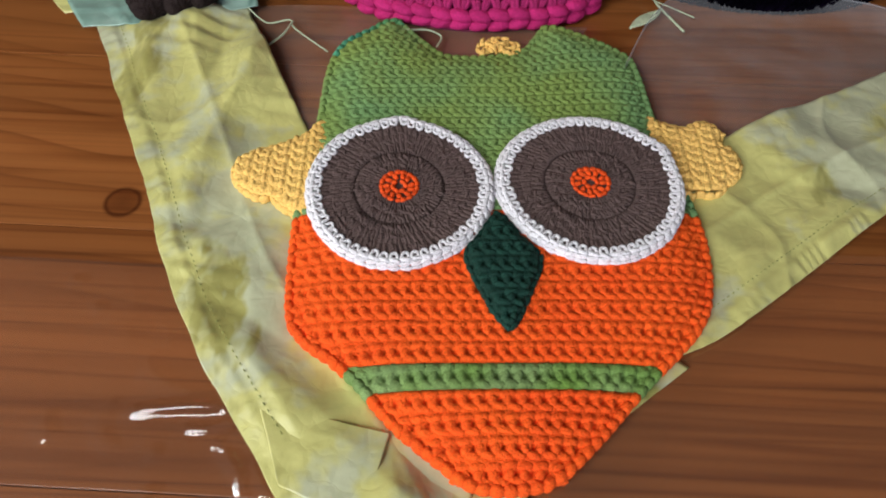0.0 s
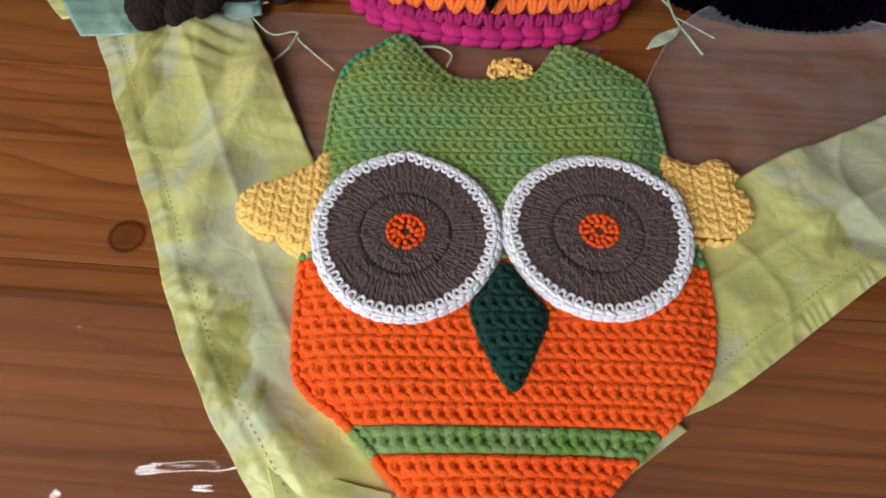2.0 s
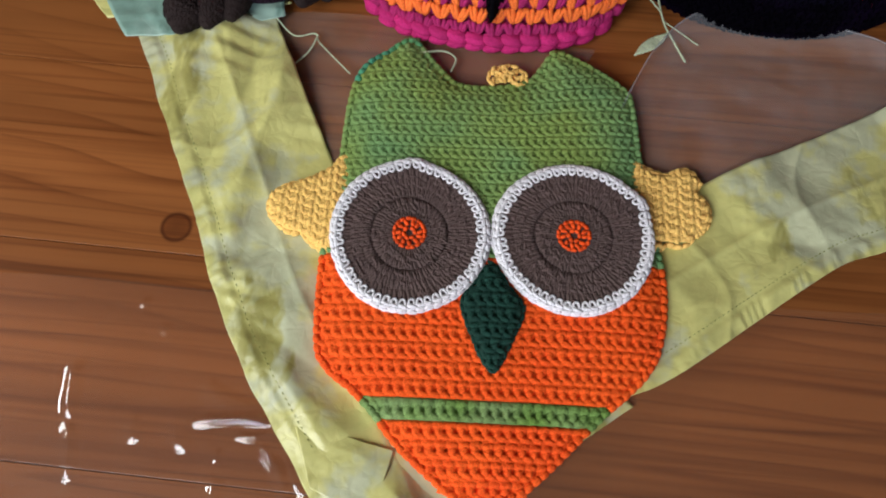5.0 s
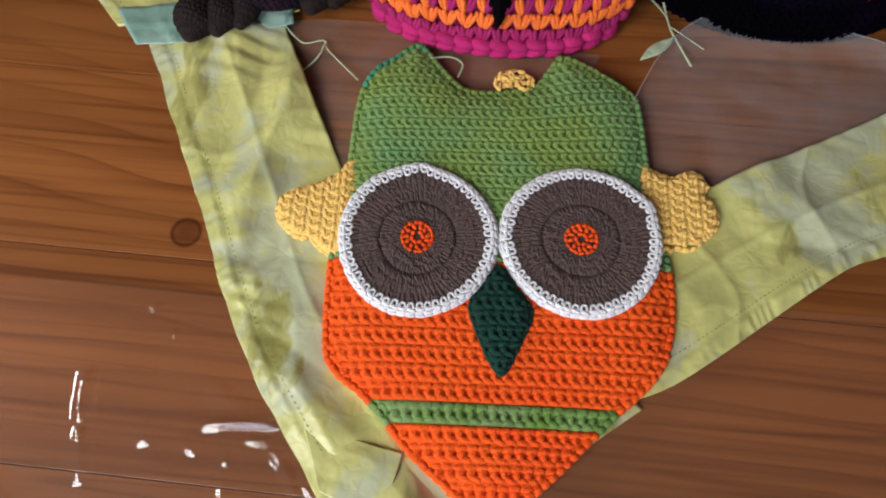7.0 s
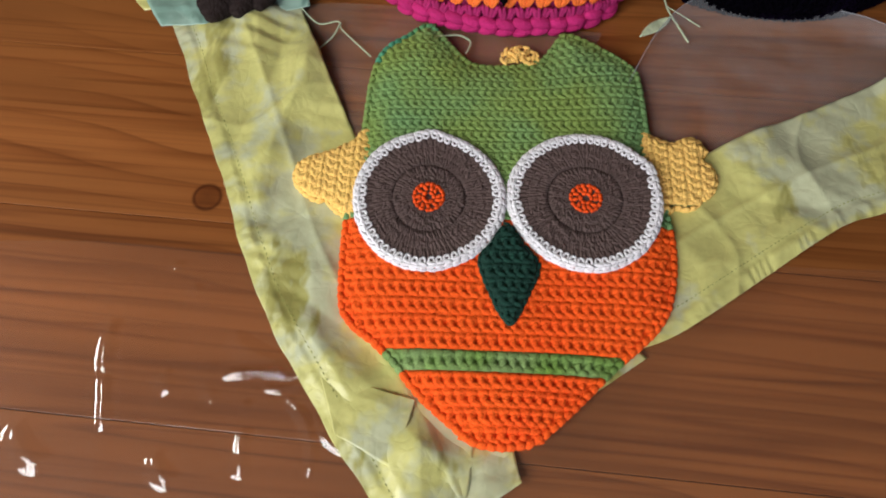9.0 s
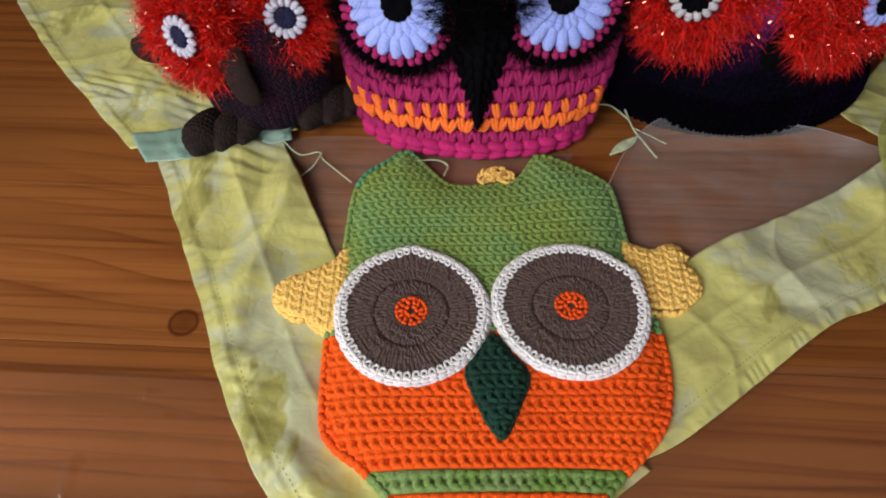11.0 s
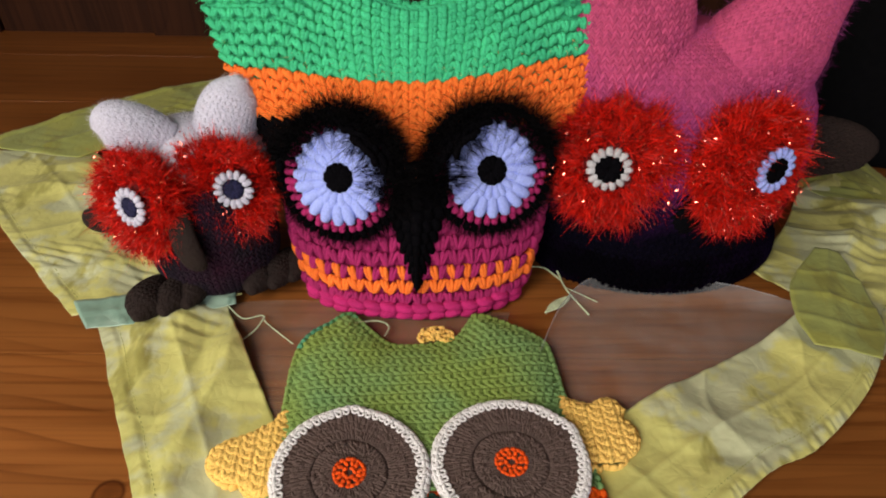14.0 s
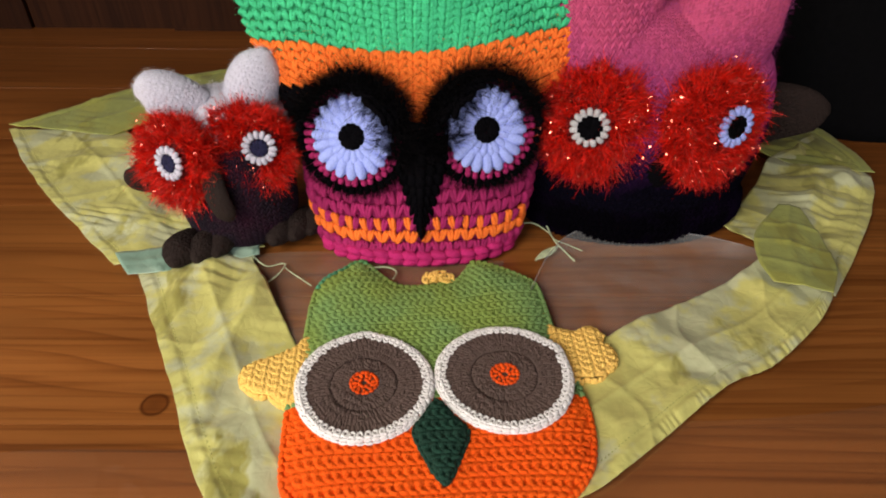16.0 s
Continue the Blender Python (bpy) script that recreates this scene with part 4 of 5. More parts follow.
def build_flat_owl():
    ob = thing("crochet_owl", (0.027, 0.2115, 0), "flat crocheted owl cover in orange and green with brown eyes", "owl")
    secs = [("chin", -0.1335, -0.0985, ORANGE, 0.0098, 0.0056), ("stripe", -0.0985, -0.0875, STRIPE, 0.0105, 0.0056), ("belly", -0.0875, -0.0125, ORANGE, 0.0100, 0.0056), ("head", -0.0125, 0.1255, GREEN, 0.0074, 0.0050)]
    made = {}
    for name, a, b, mat, P, w in secs:
        wp = head_warp if name == "head" else no_warp
        made[name] = backing(name, BODY, a, b, body_z, mat, ob, {"chin": "orange crocheted chin", "stripe": "green crocheted stripe", "belly": "orange crocheted belly", "head": "green crocheted head with two ear points"}[name], period=P, pitch=w, warp=wp, hole=0.00095 if name == "head" else 0.0011)
        beads("stitches", crochet_rows(BODY, a, b, P, w, body_z, 1.0, wp), mat, made[name])
    groups = {}
    for p, d, pitch, fat, z in edging(BODY, 0.0048, 0.0045):
        key = next((n for n, a, b, *_ in secs if a <= p[1] < b), "head")
        if p[1] < -0.1335:
            key = "chin"
        if p[0] < -0.046 and p[1] > 0.095:
            key = "tip"
        groups.setdefault(key, []).append((ow(p[0], p[1], 0.0052), owd(d[0], d[1]), (0, 0, 1), 0.0034, 0.0026, 0.0045))
    for key, it in groups.items():
        beads("edging", it, TEAL if key == "tip" else made[key].data.materials[0], made["head" if key == "tip" else key], "teal edging of the ear" if key == "tip" else "")
    # ear tips
    it = []
    for cx, cy in ((-0.051, 0.127), (0.037, 0.122)):
        for i in range(7):
            a = i * 0.9
            it.append((ow(cx + 0.003 * math.cos(a), cy - 0.002 + 0.003 * math.sin(a), 0.0065), owd(math.sin(a), math.cos(a)), (0, 0, 1), 0.0033, 0.0016, 0.0018))
    beads("ear_tip", it, GREEN, made["head"])
    eye_disc(ob, -0.0445, -0.0015, 1.0, 0.2, 1.36)
    eye_disc(ob, 0.0435, 0.0010, 1.0, -0.1, 0.62)
    # beak
    bk = smooth_loop(mm((0, -16), (9, -28), (17, -40), (12, -55), (6, -68), (2, -73), (-3, -68), (-7, -60), (-15, -39), (-9, -28)), 4)

    def bz(x, y):
        return dome(bk, x, y, 0.0135, 0.0175, 0.008)
    beak = backing("beak", bk, -0.0725, -0.0165, bz, BEAK, ob, "dark green diamond crocheted beak", 0.0011, 0.0085, 0.0052)
    beads("beak_stitches", crochet_rows(bk, -0.0725, -0.0165, 0.0085, 0.0052, bz), BEAK, beak)
    beads("beak_edging", [(ow(p[0], p[1], 0.0135), owd(d[0], d[1]), (0, 0, 1), 0.0028, 0.0013, 0.0022) for p, d, *_ in edging(bk, 0.0042, 0)], BEAK, beak)
    # wings
    wl = smooth_loop(mm((-84, 47), (-92, 39), (-104, 32), (-117, 27), (-124, 20), (-123, 9), (-112, 0), (-104, -1), (-98, -7), (-86, -11), (-80, 15)), 4)
    wr = smooth_loop(mm((78, 50), (86, 48), (97, 44), (102, 46), (108, 48), (114, 45), (116, 38), (114, 33), (119, 28), (121, 20), (118, 12), (112, 8), (108, 3), (101, 1), (96, 2), (90, -3), (82, -1), (76, 20)), 4)
    for poly, sx in ((wl, -1), (wr, 1)):
        def wz(x, y, poly=poly):
            return dome(poly, x, y, 0.0035, 0.0062, 0.01) + 0.0035
        lo, hi = poly[:, 1].min(), poly[:, 1].max()
        wing = backing("wing", poly, lo + 0.0005, hi - 0.0005, wz, YELLOW, ob, "yellow crocheted wing with a scalloped tip", 0.0012, 0.0082, 0.0052, 0.0007, hole=0.0002)
        # columns of stitches run up the wing
        turned = poly[:, ::-1].copy()
        it = []
        for p, d, n, l, w, h in crochet_rows(turned, turned[:, 1].min() + 0.001, turned[:, 1].max() - 0.001, 0.0082, 0.0052, lambda a, b: wz(b, a)):
            x, y = (p[0] - AT[0]) * CS + (p[1] - AT[1]) * SN, -(p[0] - AT[0]) * SN + (p[1] - AT[1]) * CS
            dx, dy = d[0] * CS + d[1] * SN, -d[0] * SN + d[1] * CS
            it.append((ow(y, x, p[2]), owd(dy, dx), n, l, w, h))
        # shell fans at the tip
        for fx, fy in ((sx * 0.108, 0.014), (sx * 0.105, 0.030)) if sx > 0 else ((-0.112, 0.014),):
            for i in range(9):
                a = (i - 4) * 0.33
                p, q = ow(fx, fy, 0.0085), ow(fx + sx * 0.0095 * math.cos(a), fy + 0.0095 * math.sin(a), 0.0072)
                it.append(((p + q) / 2, q - p, (0, 0, 1), 0.0052, 0.0012, 0.0014))
        beads("wing_stitches", it, YELLOW, wing)
        beads("wing_edging", [(ow(p[0], p[1], 0.0052), owd(d[0], d[1]), (0, 0, 1), 0.0028, 0.0014, 0.0034) for p, d, *_ in edging(poly, 0.0044, 0)], YELLOW, wing)
    # little flower behind the head
    it = []
    for k in range(11):
        a0 = -0.5 + k * 0.42
        for i in range(5):
            r = 0.002 + 0.0023 * i
            off = 0.0022 * math.sin(math.pi * i / 4) * (1 if k % 2 else -1)
            it.append((ow(0.007 + r * math.cos(a0) - off * math.sin(a0), 0.1025 + 0.75 * (r * math.sin(a0) + off * math.cos(a0)), 0.0085 + 0.001 * math.sin(k * 2.3 + i)), owd(math.cos(a0 + 0.9 * (i - 2)), math.sin(a0 + 0.9 * (i - 2))), (0, 0, 1), 0.0024, 0.0013, 0.0013))
    beads("flower", it, YELLOW, ob, "small yellow crocheted flower at the head")


build_flat_owl()


# ---- knitted solids ----
def lobe(path, ra, rb, power=1.0):
    """A rounded body round a line of centres: half widths ra across and rb in depth at each centre."""
    C, A, B = np.array(path, float), np.array(ra, float), np.array(rb, float)
    T = np.linspace(0, 1, len(C))

    def S(u, v):
        c = np.array([np.interp(v, T, C[:, k]) for k in range(3)])
        e = 0.02
        d = np.array([np.interp(min(v + e, 1), T, C[:, k]) - np.interp(max(v - e, 0), T, C[:, k]) for k in range(3)])
        d /= np.linalg.norm(d)
        side = np.cross((0, 1, 0), d)
        side /= np.linalg.norm(side)
        fwd = np.cross(d, side)
        su, cu = math.sin(u), math.cos(u)
        su, cu = math.copysign(abs(su) ** power, su), math.copysign(abs(cu) ** power, cu)
        return c + side * np.interp(v, T, A) * su - fwd * np.interp(v, T, B) * cu
    return S


def fine(vals, n=24):
    """Rounds off a short list of sizes."""
    P = smooth_loop([(v,) if np.isscalar(v) else v for v in vals], n, False)
    return P[:, 0] if P.shape[1] == 1 else P


def skin(name, S, mat, parent, label="", nu=40, nv=30):
    V, F = [], []
    for j in range(nv + 1):
        for i in range(nu):
            V.append(S(2 * math.pi * i / nu, j / nv))
    for j in range(nv):
        for i in range(nu):
            q = (i + 1) % nu
            F.append((j * nu + i, j * nu + q, (j + 1) * nu + q, (j + 1) * nu + i))
    F += [tuple(reversed(range(nu))), tuple(range(nv * nu, nv * nu + nu))]
    return hang(name, mesh_of(name, V, F), mat, parent, label)


def surface_at(S, u, v):
    e = 0.004
    p = S(u, v)
    a, b = S(u + e, v) - S(u - e, v), S(u, min(v + e, 1)) - S(u, max(v - e, 0))
    n = np.cross(a, b)
    return p, a / (np.linalg.norm(a) + 1e-12), b / (np.linalg.norm(b) + 1e-12), n / (np.linalg.norm(n) + 1e-12)


def knit(S, cols, rows, v0=0.0, v1=1.0, lean=0.55, proud=0.0, key=None, jitter=0.06, fat=1.0, plies=1):
    """Stocking stitch: columns of V loops over a surface, sorted by key(place)."""
    out = {}
    for r in range(rows):
        v = v0 + (v1 - v0) * (r + 0.5) / rows
        dv = (v1 - v0) / rows
        hgt = np.linalg.norm(S(0, min(v + dv / 2, 1)) - S(0, max(v - dv / 2, 0)))
        for c in range(cols):
            u = 2 * math.pi * (c + 0.5) / cols
            p, a, b, n = surface_at(S, u, v)
            w = np.linalg.norm(S(u + math.pi / cols, v) - S(u - math.pi / cols, v))
            k = key(p, v) if key else 0
            for s in (-1, 1):
                j = rng.normal(0, jitter, 3)
                d = b * math.cos(lean) + a * s * math.sin(lean) + n * 0.08 + b * j[0]
                c0 = p + a * s * w * 0.25 + n * (proud + j[1] * w * 0.2) + b * j[2] * hgt * 0.3
                if plies == 1:
                    out.setdefault(k, []).append((c0, d, n, hgt * 0.72, w * 0.245 * fat, w * 0.27))
                else:
                    for q in (-1, 1):
                        out.setdefault(k, []).append((c0 + a * q * w * 0.075, d + a * q * 0.22, n, hgt * 0.84, w * 0.160 * fat, w * 0.22))
    return out


HX = 0.016
RING = [(0.0, 0.0)]
for k in range(1, 401):
    ua, ub = 2 * math.pi * (k - 1) / 400, 2 * math.pi * k / 400
    RING.append((RING[-1][0] + math.hypot(0.11 * (math.sin(ub) - math.sin(ua)), (0.024 if math.cos(ub) > 0 else 0.062) * (math.cos(ub) - math.cos(ua))), ub))
RING = np.array(RING)


def hat_surface(w, v):
    """Round the hat by even steps of its girth, and up from the hem to the top seam."""
    turns = math.floor(w / (2 * math.pi))
    u = float(np.interp((w / (2 * math.pi) - turns) * RING[-1, 0], RING[:, 0], RING[:, 1]))
    T = [0, 0.06, 0.2, 0.4, 0.6, 0.75, 0.88, 0.96, 1]
    a = np.interp(v, T, [0.070, 0.078, 0.084, 0.089, 0.108, 0.125, 0.135, 0.136, 0.131])
    b = np.interp(v, T, [0.036, 0.035, 0.030, 0.025, 0.021, 0.018, 0.013, 0.007, 0.002])
    back = np.interp(v, T, [0.050, 0.060, 0.070, 0.072, 0.066, 0.052, 0.032, 0.014, 0.002])
    x = math.sin(u) * a
    top = 0.190 + 0.055 * min(1.0, abs(x) / 0.085) ** 1.8
    z = (v * 0.21 + (top - 0.21) * v ** 6) * (1 + 0.3 * x)
    cu = math.cos(u)
    return np.array((HX - 0.004 * (1 - v) + x, 0.337 + 0.40 * z + (b * (1 - cu) if cu > 0 else b - back * cu), z))


def hat_key(p, v):
    x, z = p[0] - 0.006, p[2]
    if v > 0.735:
        return "green"
    if z > min(0.122, 0.100 + 0.8 * abs(x - 0.008)):
        return "orange"
    return "black" if z > 0.075 else "magenta"


def on_disc(c, n, up=(0, 0, 1)):
    n = np.array(n, float) / np.linalg.norm(n)
    s = np.cross(up, n)
    s /= np.linalg.norm(s)
    return np.array(c, float), s, np.cross(n, s), n


def petals(fr, rings, stretch=1.0):
    """Radial stitches on a disc: rings of (inner radius, outer radius, count, half width, height)."""
    c, s, t, n = fr
    it = []
    for r0, r1, cnt, hw, h in rings:
        for i in range(cnt):
            a = 2 * math.pi * (i + rng.normal(0, 0.07)) / cnt
            w = s * math.cos(a) + t * math.sin(a) * stretch
            it.append((c + w * (r0 + r1) / 2 + n * h, w, n, (r1 - r0) * 0.56, hw, hw * 0.9))
    return it


def pad(name, fr, radius, depth, mat, parent, label="", stretch=1.0):
    """A shallow cushion."""
    c, s, t, n = fr
    V, F, m = [], [], 36
    prof = [(0.92, -1.0), (1.0, -0.4), (0.97, 0.15), (0.8, 0.6), (0.45, 0.9), (0.0, 1.0)]
    for r, h in prof:
        V += [c + (s * math.cos(2 * math.pi * i / m) + t * math.sin(2 * math.pi * i / m) * stretch) * radius * max(r, 0.001) + n * depth * h for i in range(m)]
    for j in range(len(prof) - 1):
        F += [(j * m + i, j * m + (i + 1) % m, (j + 1) * m + (i + 1) % m, (j + 1) * m + i) for i in range(m)]
    F.append(tuple(reversed(range(m))))
    return hang(name, mesh_of(name, V, F), mat, parent, label)


def fringe(name, fr, r0, r1, count, length, width, mat, parent, label, out=0.8, lift=0.5, stretch=1.0, sector=None, droop=0.25, curl=0.35):
    """Hairs over a ring of a disc, combed outwards."""
    c, s, t, n = fr
    r = np.sqrt(rng.uniform(r0 * r0, r1 * r1, count))
    a = rng.uniform(*(sector or (0, 2 * math.pi)), count)
    w = np.cos(a)[:, None] * s + np.sin(a)[:, None] * t * stretch
    roots = c + w * r[:, None]
    ways = w * out + n * (lift + rng.uniform(-0.2, 0.5, count))[:, None] + rng.normal(0, 0.35, (count, 3))
    return hairs(name, roots, ways, length, width, mat, parent, label, droop, curl)


def fuzz(name, S, count, length, width, mat, parent, v0=0.0, v1=1.0, proud=0.0):
    roots, ways = [], []
    for _ in range(count):
        p, a, b, n = surface_at(S, rng.uniform(0, 2 * math.pi), rng.uniform(v0, v1))
        roots.append(p + n * proud)
        ways.append(n + rng.normal(0, 0.7, 3))
    return hairs(name, roots, ways, length, width, mat, parent, "", 0.0, 0.6)


def build_hat_owl():
    ob = thing("knitted_owl", (HX, 0.39, 0), "chunky knitted owl hat in green, orange and magenta", "owl")
    for lo, hi, mat, text in ((0.0, 0.36, MAGENTA, "magenta lower hat lining"), (0.36, 0.66, HAT_ORANGE, "orange middle hat lining"), (0.66, 1.0, HAT_GREEN, "green upper hat lining")):
        skin("lining", lambda u, v: hat_surface(u, lo + v * (hi - lo)) + np.array((0, 0.0015, 0)), mat, ob, text, 60, 12)
    mats = {"green": (HAT_GREEN, "crown", "emerald green knitted crown with two ear corners"), "orange": (HAT_ORANGE, "brow", "orange knitted brow band"), "black": (BLACK, "mask", "black knitted mask"), "magenta": (MAGENTA, "band", "magenta ribbed band")}
    up = knit(hat_surface, 54, 25, 0.34, 0.995, 0.56, 0.0010, hat_key, 0.16, 1.3, 2)
    for k, it in up.items():
        beads(mats[k][1], it, mats[k][0], ob, mats[k][2], 6, 5)
    # ribbed band: rounds of plump V loops, an orange pair of rounds that bite into their neighbours
    rib = {}
    for r, (z, hh, key) in enumerate(((0.0150, 0.0052, "low"), (0.0235, 0.0056, "mid"), (0.0325, 0.0058, "mid"), (0.0425, 0.0062, "top"), (0.0525, 0.0062, "top"), (0.0625, 0.0062, "top"), (0.0725, 0.0062, "top"))):
        for c in range(34):
            u = 2 * math.pi * (c + 0.5) / 34
            sway = 0.0012 * math.sin(3 * u + 1.0)
            v = (z + sway) / 0.21
            p, a, b, n = surface_at(hat_surface, u, v)
            w = np.linalg.norm(hat_surface(u + math.pi / 34, v) - hat_surface(u - math.pi / 34, v))
            for sg in (-1, 1):
                j = rng.normal(0, 0.07, 4)
                for q in (-1, 1):
                    rib.setdefault("top" if r == 2 and sg > 0 else key, []).append((p + a * (sg * w * 0.235 + q * w * 0.085 + j[2] * w * 0.3) + n * (0.0018 + j[3] * 0.006) + b * j[1] * 0.006, b + a * (sg * (0.30 + j[0]) + q * 0.12), n, hh * 0.95, w * 0.175, w * 0.24))
    beads("ribbing", rib["top"], MAGENTA, ob, "magenta knitted ribbing", 8, 6)
    beads("stripe", rib["mid"], HAT_ORANGE, ob, "orange knitted round", 8, 6)
    beads("lower_ribbing", rib["low"], MAGENTA, ob, "magenta round above the edge", 8, 6)
    low = []
    for c in range(32):
        u = 2 * math.pi * (c + 0.5) / 32
        p, a, b, n = surface_at(hat_surface, u, 0.038)
        for q in (-1, 1):
            low.append((p + n * 0.002 + (0, 0, q * 0.0028 + rng.normal(0, 0.0006)), a + b * q * -0.2, n, 0.0072, 0.0040, 0.0056))
    beads("edge", low, PINK, ob, "hot pink rolled edge", 8, 6)
    # eyes
    for c, n, turn in (((-0.034, 0.369, 0.0985), (-0.16, -1, 0.42), 1), ((0.062, 0.376, 0.101), (0.16, -1, 0.42), -1)):
        fr = on_disc(c, n)
        up_front = on_disc(np.array(c) + np.array(fr[3]) * 0.005, n)
        base = on_disc(np.array(c) - np.array(fr[3]) * 0.004 + np.array((0, 0, 0.002)), n)
        eye = pad("eye", base, 0.040, 0.006, BLACK, ob, "black fringed eye with a pale iris", 1.0)
        beads("eye_ring", petals(fr, [(0.0290, 0.0335, 34, 0.0024, 0.0015), (0.0325, 0.0375, 38, 0.0025, 0.0)]), MAGENTA, eye, "magenta crocheted ring")
        beads("outer_ring", petals(fr, [(0.0365, 0.0435, 44, 0.0026, -0.0015)]), BLACK, eye, "black crocheted outer ring")
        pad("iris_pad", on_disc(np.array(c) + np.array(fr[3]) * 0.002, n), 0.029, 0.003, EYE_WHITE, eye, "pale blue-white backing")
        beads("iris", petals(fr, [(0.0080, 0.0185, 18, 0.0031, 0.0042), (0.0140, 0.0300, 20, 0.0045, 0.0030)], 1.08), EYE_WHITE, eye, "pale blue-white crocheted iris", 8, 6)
        beads("pupil", petals(on_disc(np.array(c) + np.array(fr[3]) * 0.004, n), [(0.0, 0.0095, 13, 0.0032, 0.002)]), BLACK, eye, "black pupil")
        # black knitted lid that slants down towards the beak and cuts the iris
        cc, sd, tp, nn = fr
        lid = []
        for k in range(34):
            t = k / 33
            a = math.pi * (0.98 - 1.12 * t) if turn > 0 else math.pi * (0.02 + 1.12 * t)
            inner = max(0.0, 1 - ((t - 0.63) / 0.27) ** 2)
            for row in range(4):
                rr = 0.0400 - 0.0040 * row
                if row > 0 and inner * 3.4 < row - 0.2:
                    continue
                w = sd * math.cos(a) + tp * math.sin(a)
                d = -sd * math.sin(a) + tp * math.cos(a)
                lid.append((cc + w * (rr + rng.normal(0, 0.0006)) + nn * (0.0035 + 0.0028 * row), d + w * rng.normal(0, 0.3), nn, 0.0040, 0.0026, 0.0030))
        beads("eyelid", lid, BLACK, eye, "slanting black knitted eyelid")
        fringe("lash_fringe", base, 0.034, 0.044, 4200, 0.011, 0.00020, BLACK_HAIR, eye, "black eyelash fringe", 0.55, 0.35)
        sec = (-0.45, 2.9) if turn > 0 else (0.25, 3.6)
        fringe("brow_fringe", up_front, 0.028, 0.042, 2700, 0.015, 0.00020, BLACK_HAIR, eye, "long black brow hairs", 0.45, 0.40, 1.0, sec, 0.0, 0.9)
        fringe("outer_fringe", up_front, 0.040, 0.047, 420, 0.017, 0.00016, BLACK_HAIR, eye, "loose curling brow hairs", 0.8, 0.35, 1.0, sec, -0.2, 1.1)
        over = (-0.35, 1.35) if turn > 0 else (1.8, 3.5)
        fringe("stray_fringe", up_front, 0.020, 0.034, 620, 0.013, 0.00018, BLACK_HAIR, eye, "stray black hairs over the iris", -0.45, 0.5, 1.0, over, 0.2, 1.0)
        thin = (0.0, math.pi)
        fringe("fine_fringe", up_front, 0.020, 0.032, 200, 0.011, 0.00013, BLACK_HAIR, eye, "fine black hairs over the iris", -0.2, 0.6, 1.0, thin, 0.1, 1.2)
    for mat, hue, v0, v1, cnt in ((HAT_GREEN, (0.06, 0.6, 0.22), 0.78, 0.99, 2200), (HAT_ORANGE, (0.9, 0.25, 0.04), 0.6, 0.78, 1500), (MAGENTA, (0.4, 0.03, 0.18), 0.08, 0.36, 1200)):
        fuzz("wool_haze", hat_surface, cnt, 0.0055, 0.00008, fibre("loose_wool", hue, 0.8), ob, v0, v1, 0.002)
    # beak
    it = []
    for r in range(9):
        t = r / 8
        half = 0.0155 * (1 - t) ** 0.8 + 0.0015
        c = np.array((0.0150, 0.362 - 0.020 * t ** 0.8, 0.092 - 0.061 * t))
        for i in range(5):
            s = (i - 2) / 2
            it.append((c + np.array((s * half, abs(s) * 0.006, 0)), (s * -0.25, -0.1, 1), (0, -1, 0.3), 0.0065, max(half * 0.36, 0.002), 0.005))
    beads("beak", it, BLACK, ob, "long black knitted beak")


build_hat_owl()


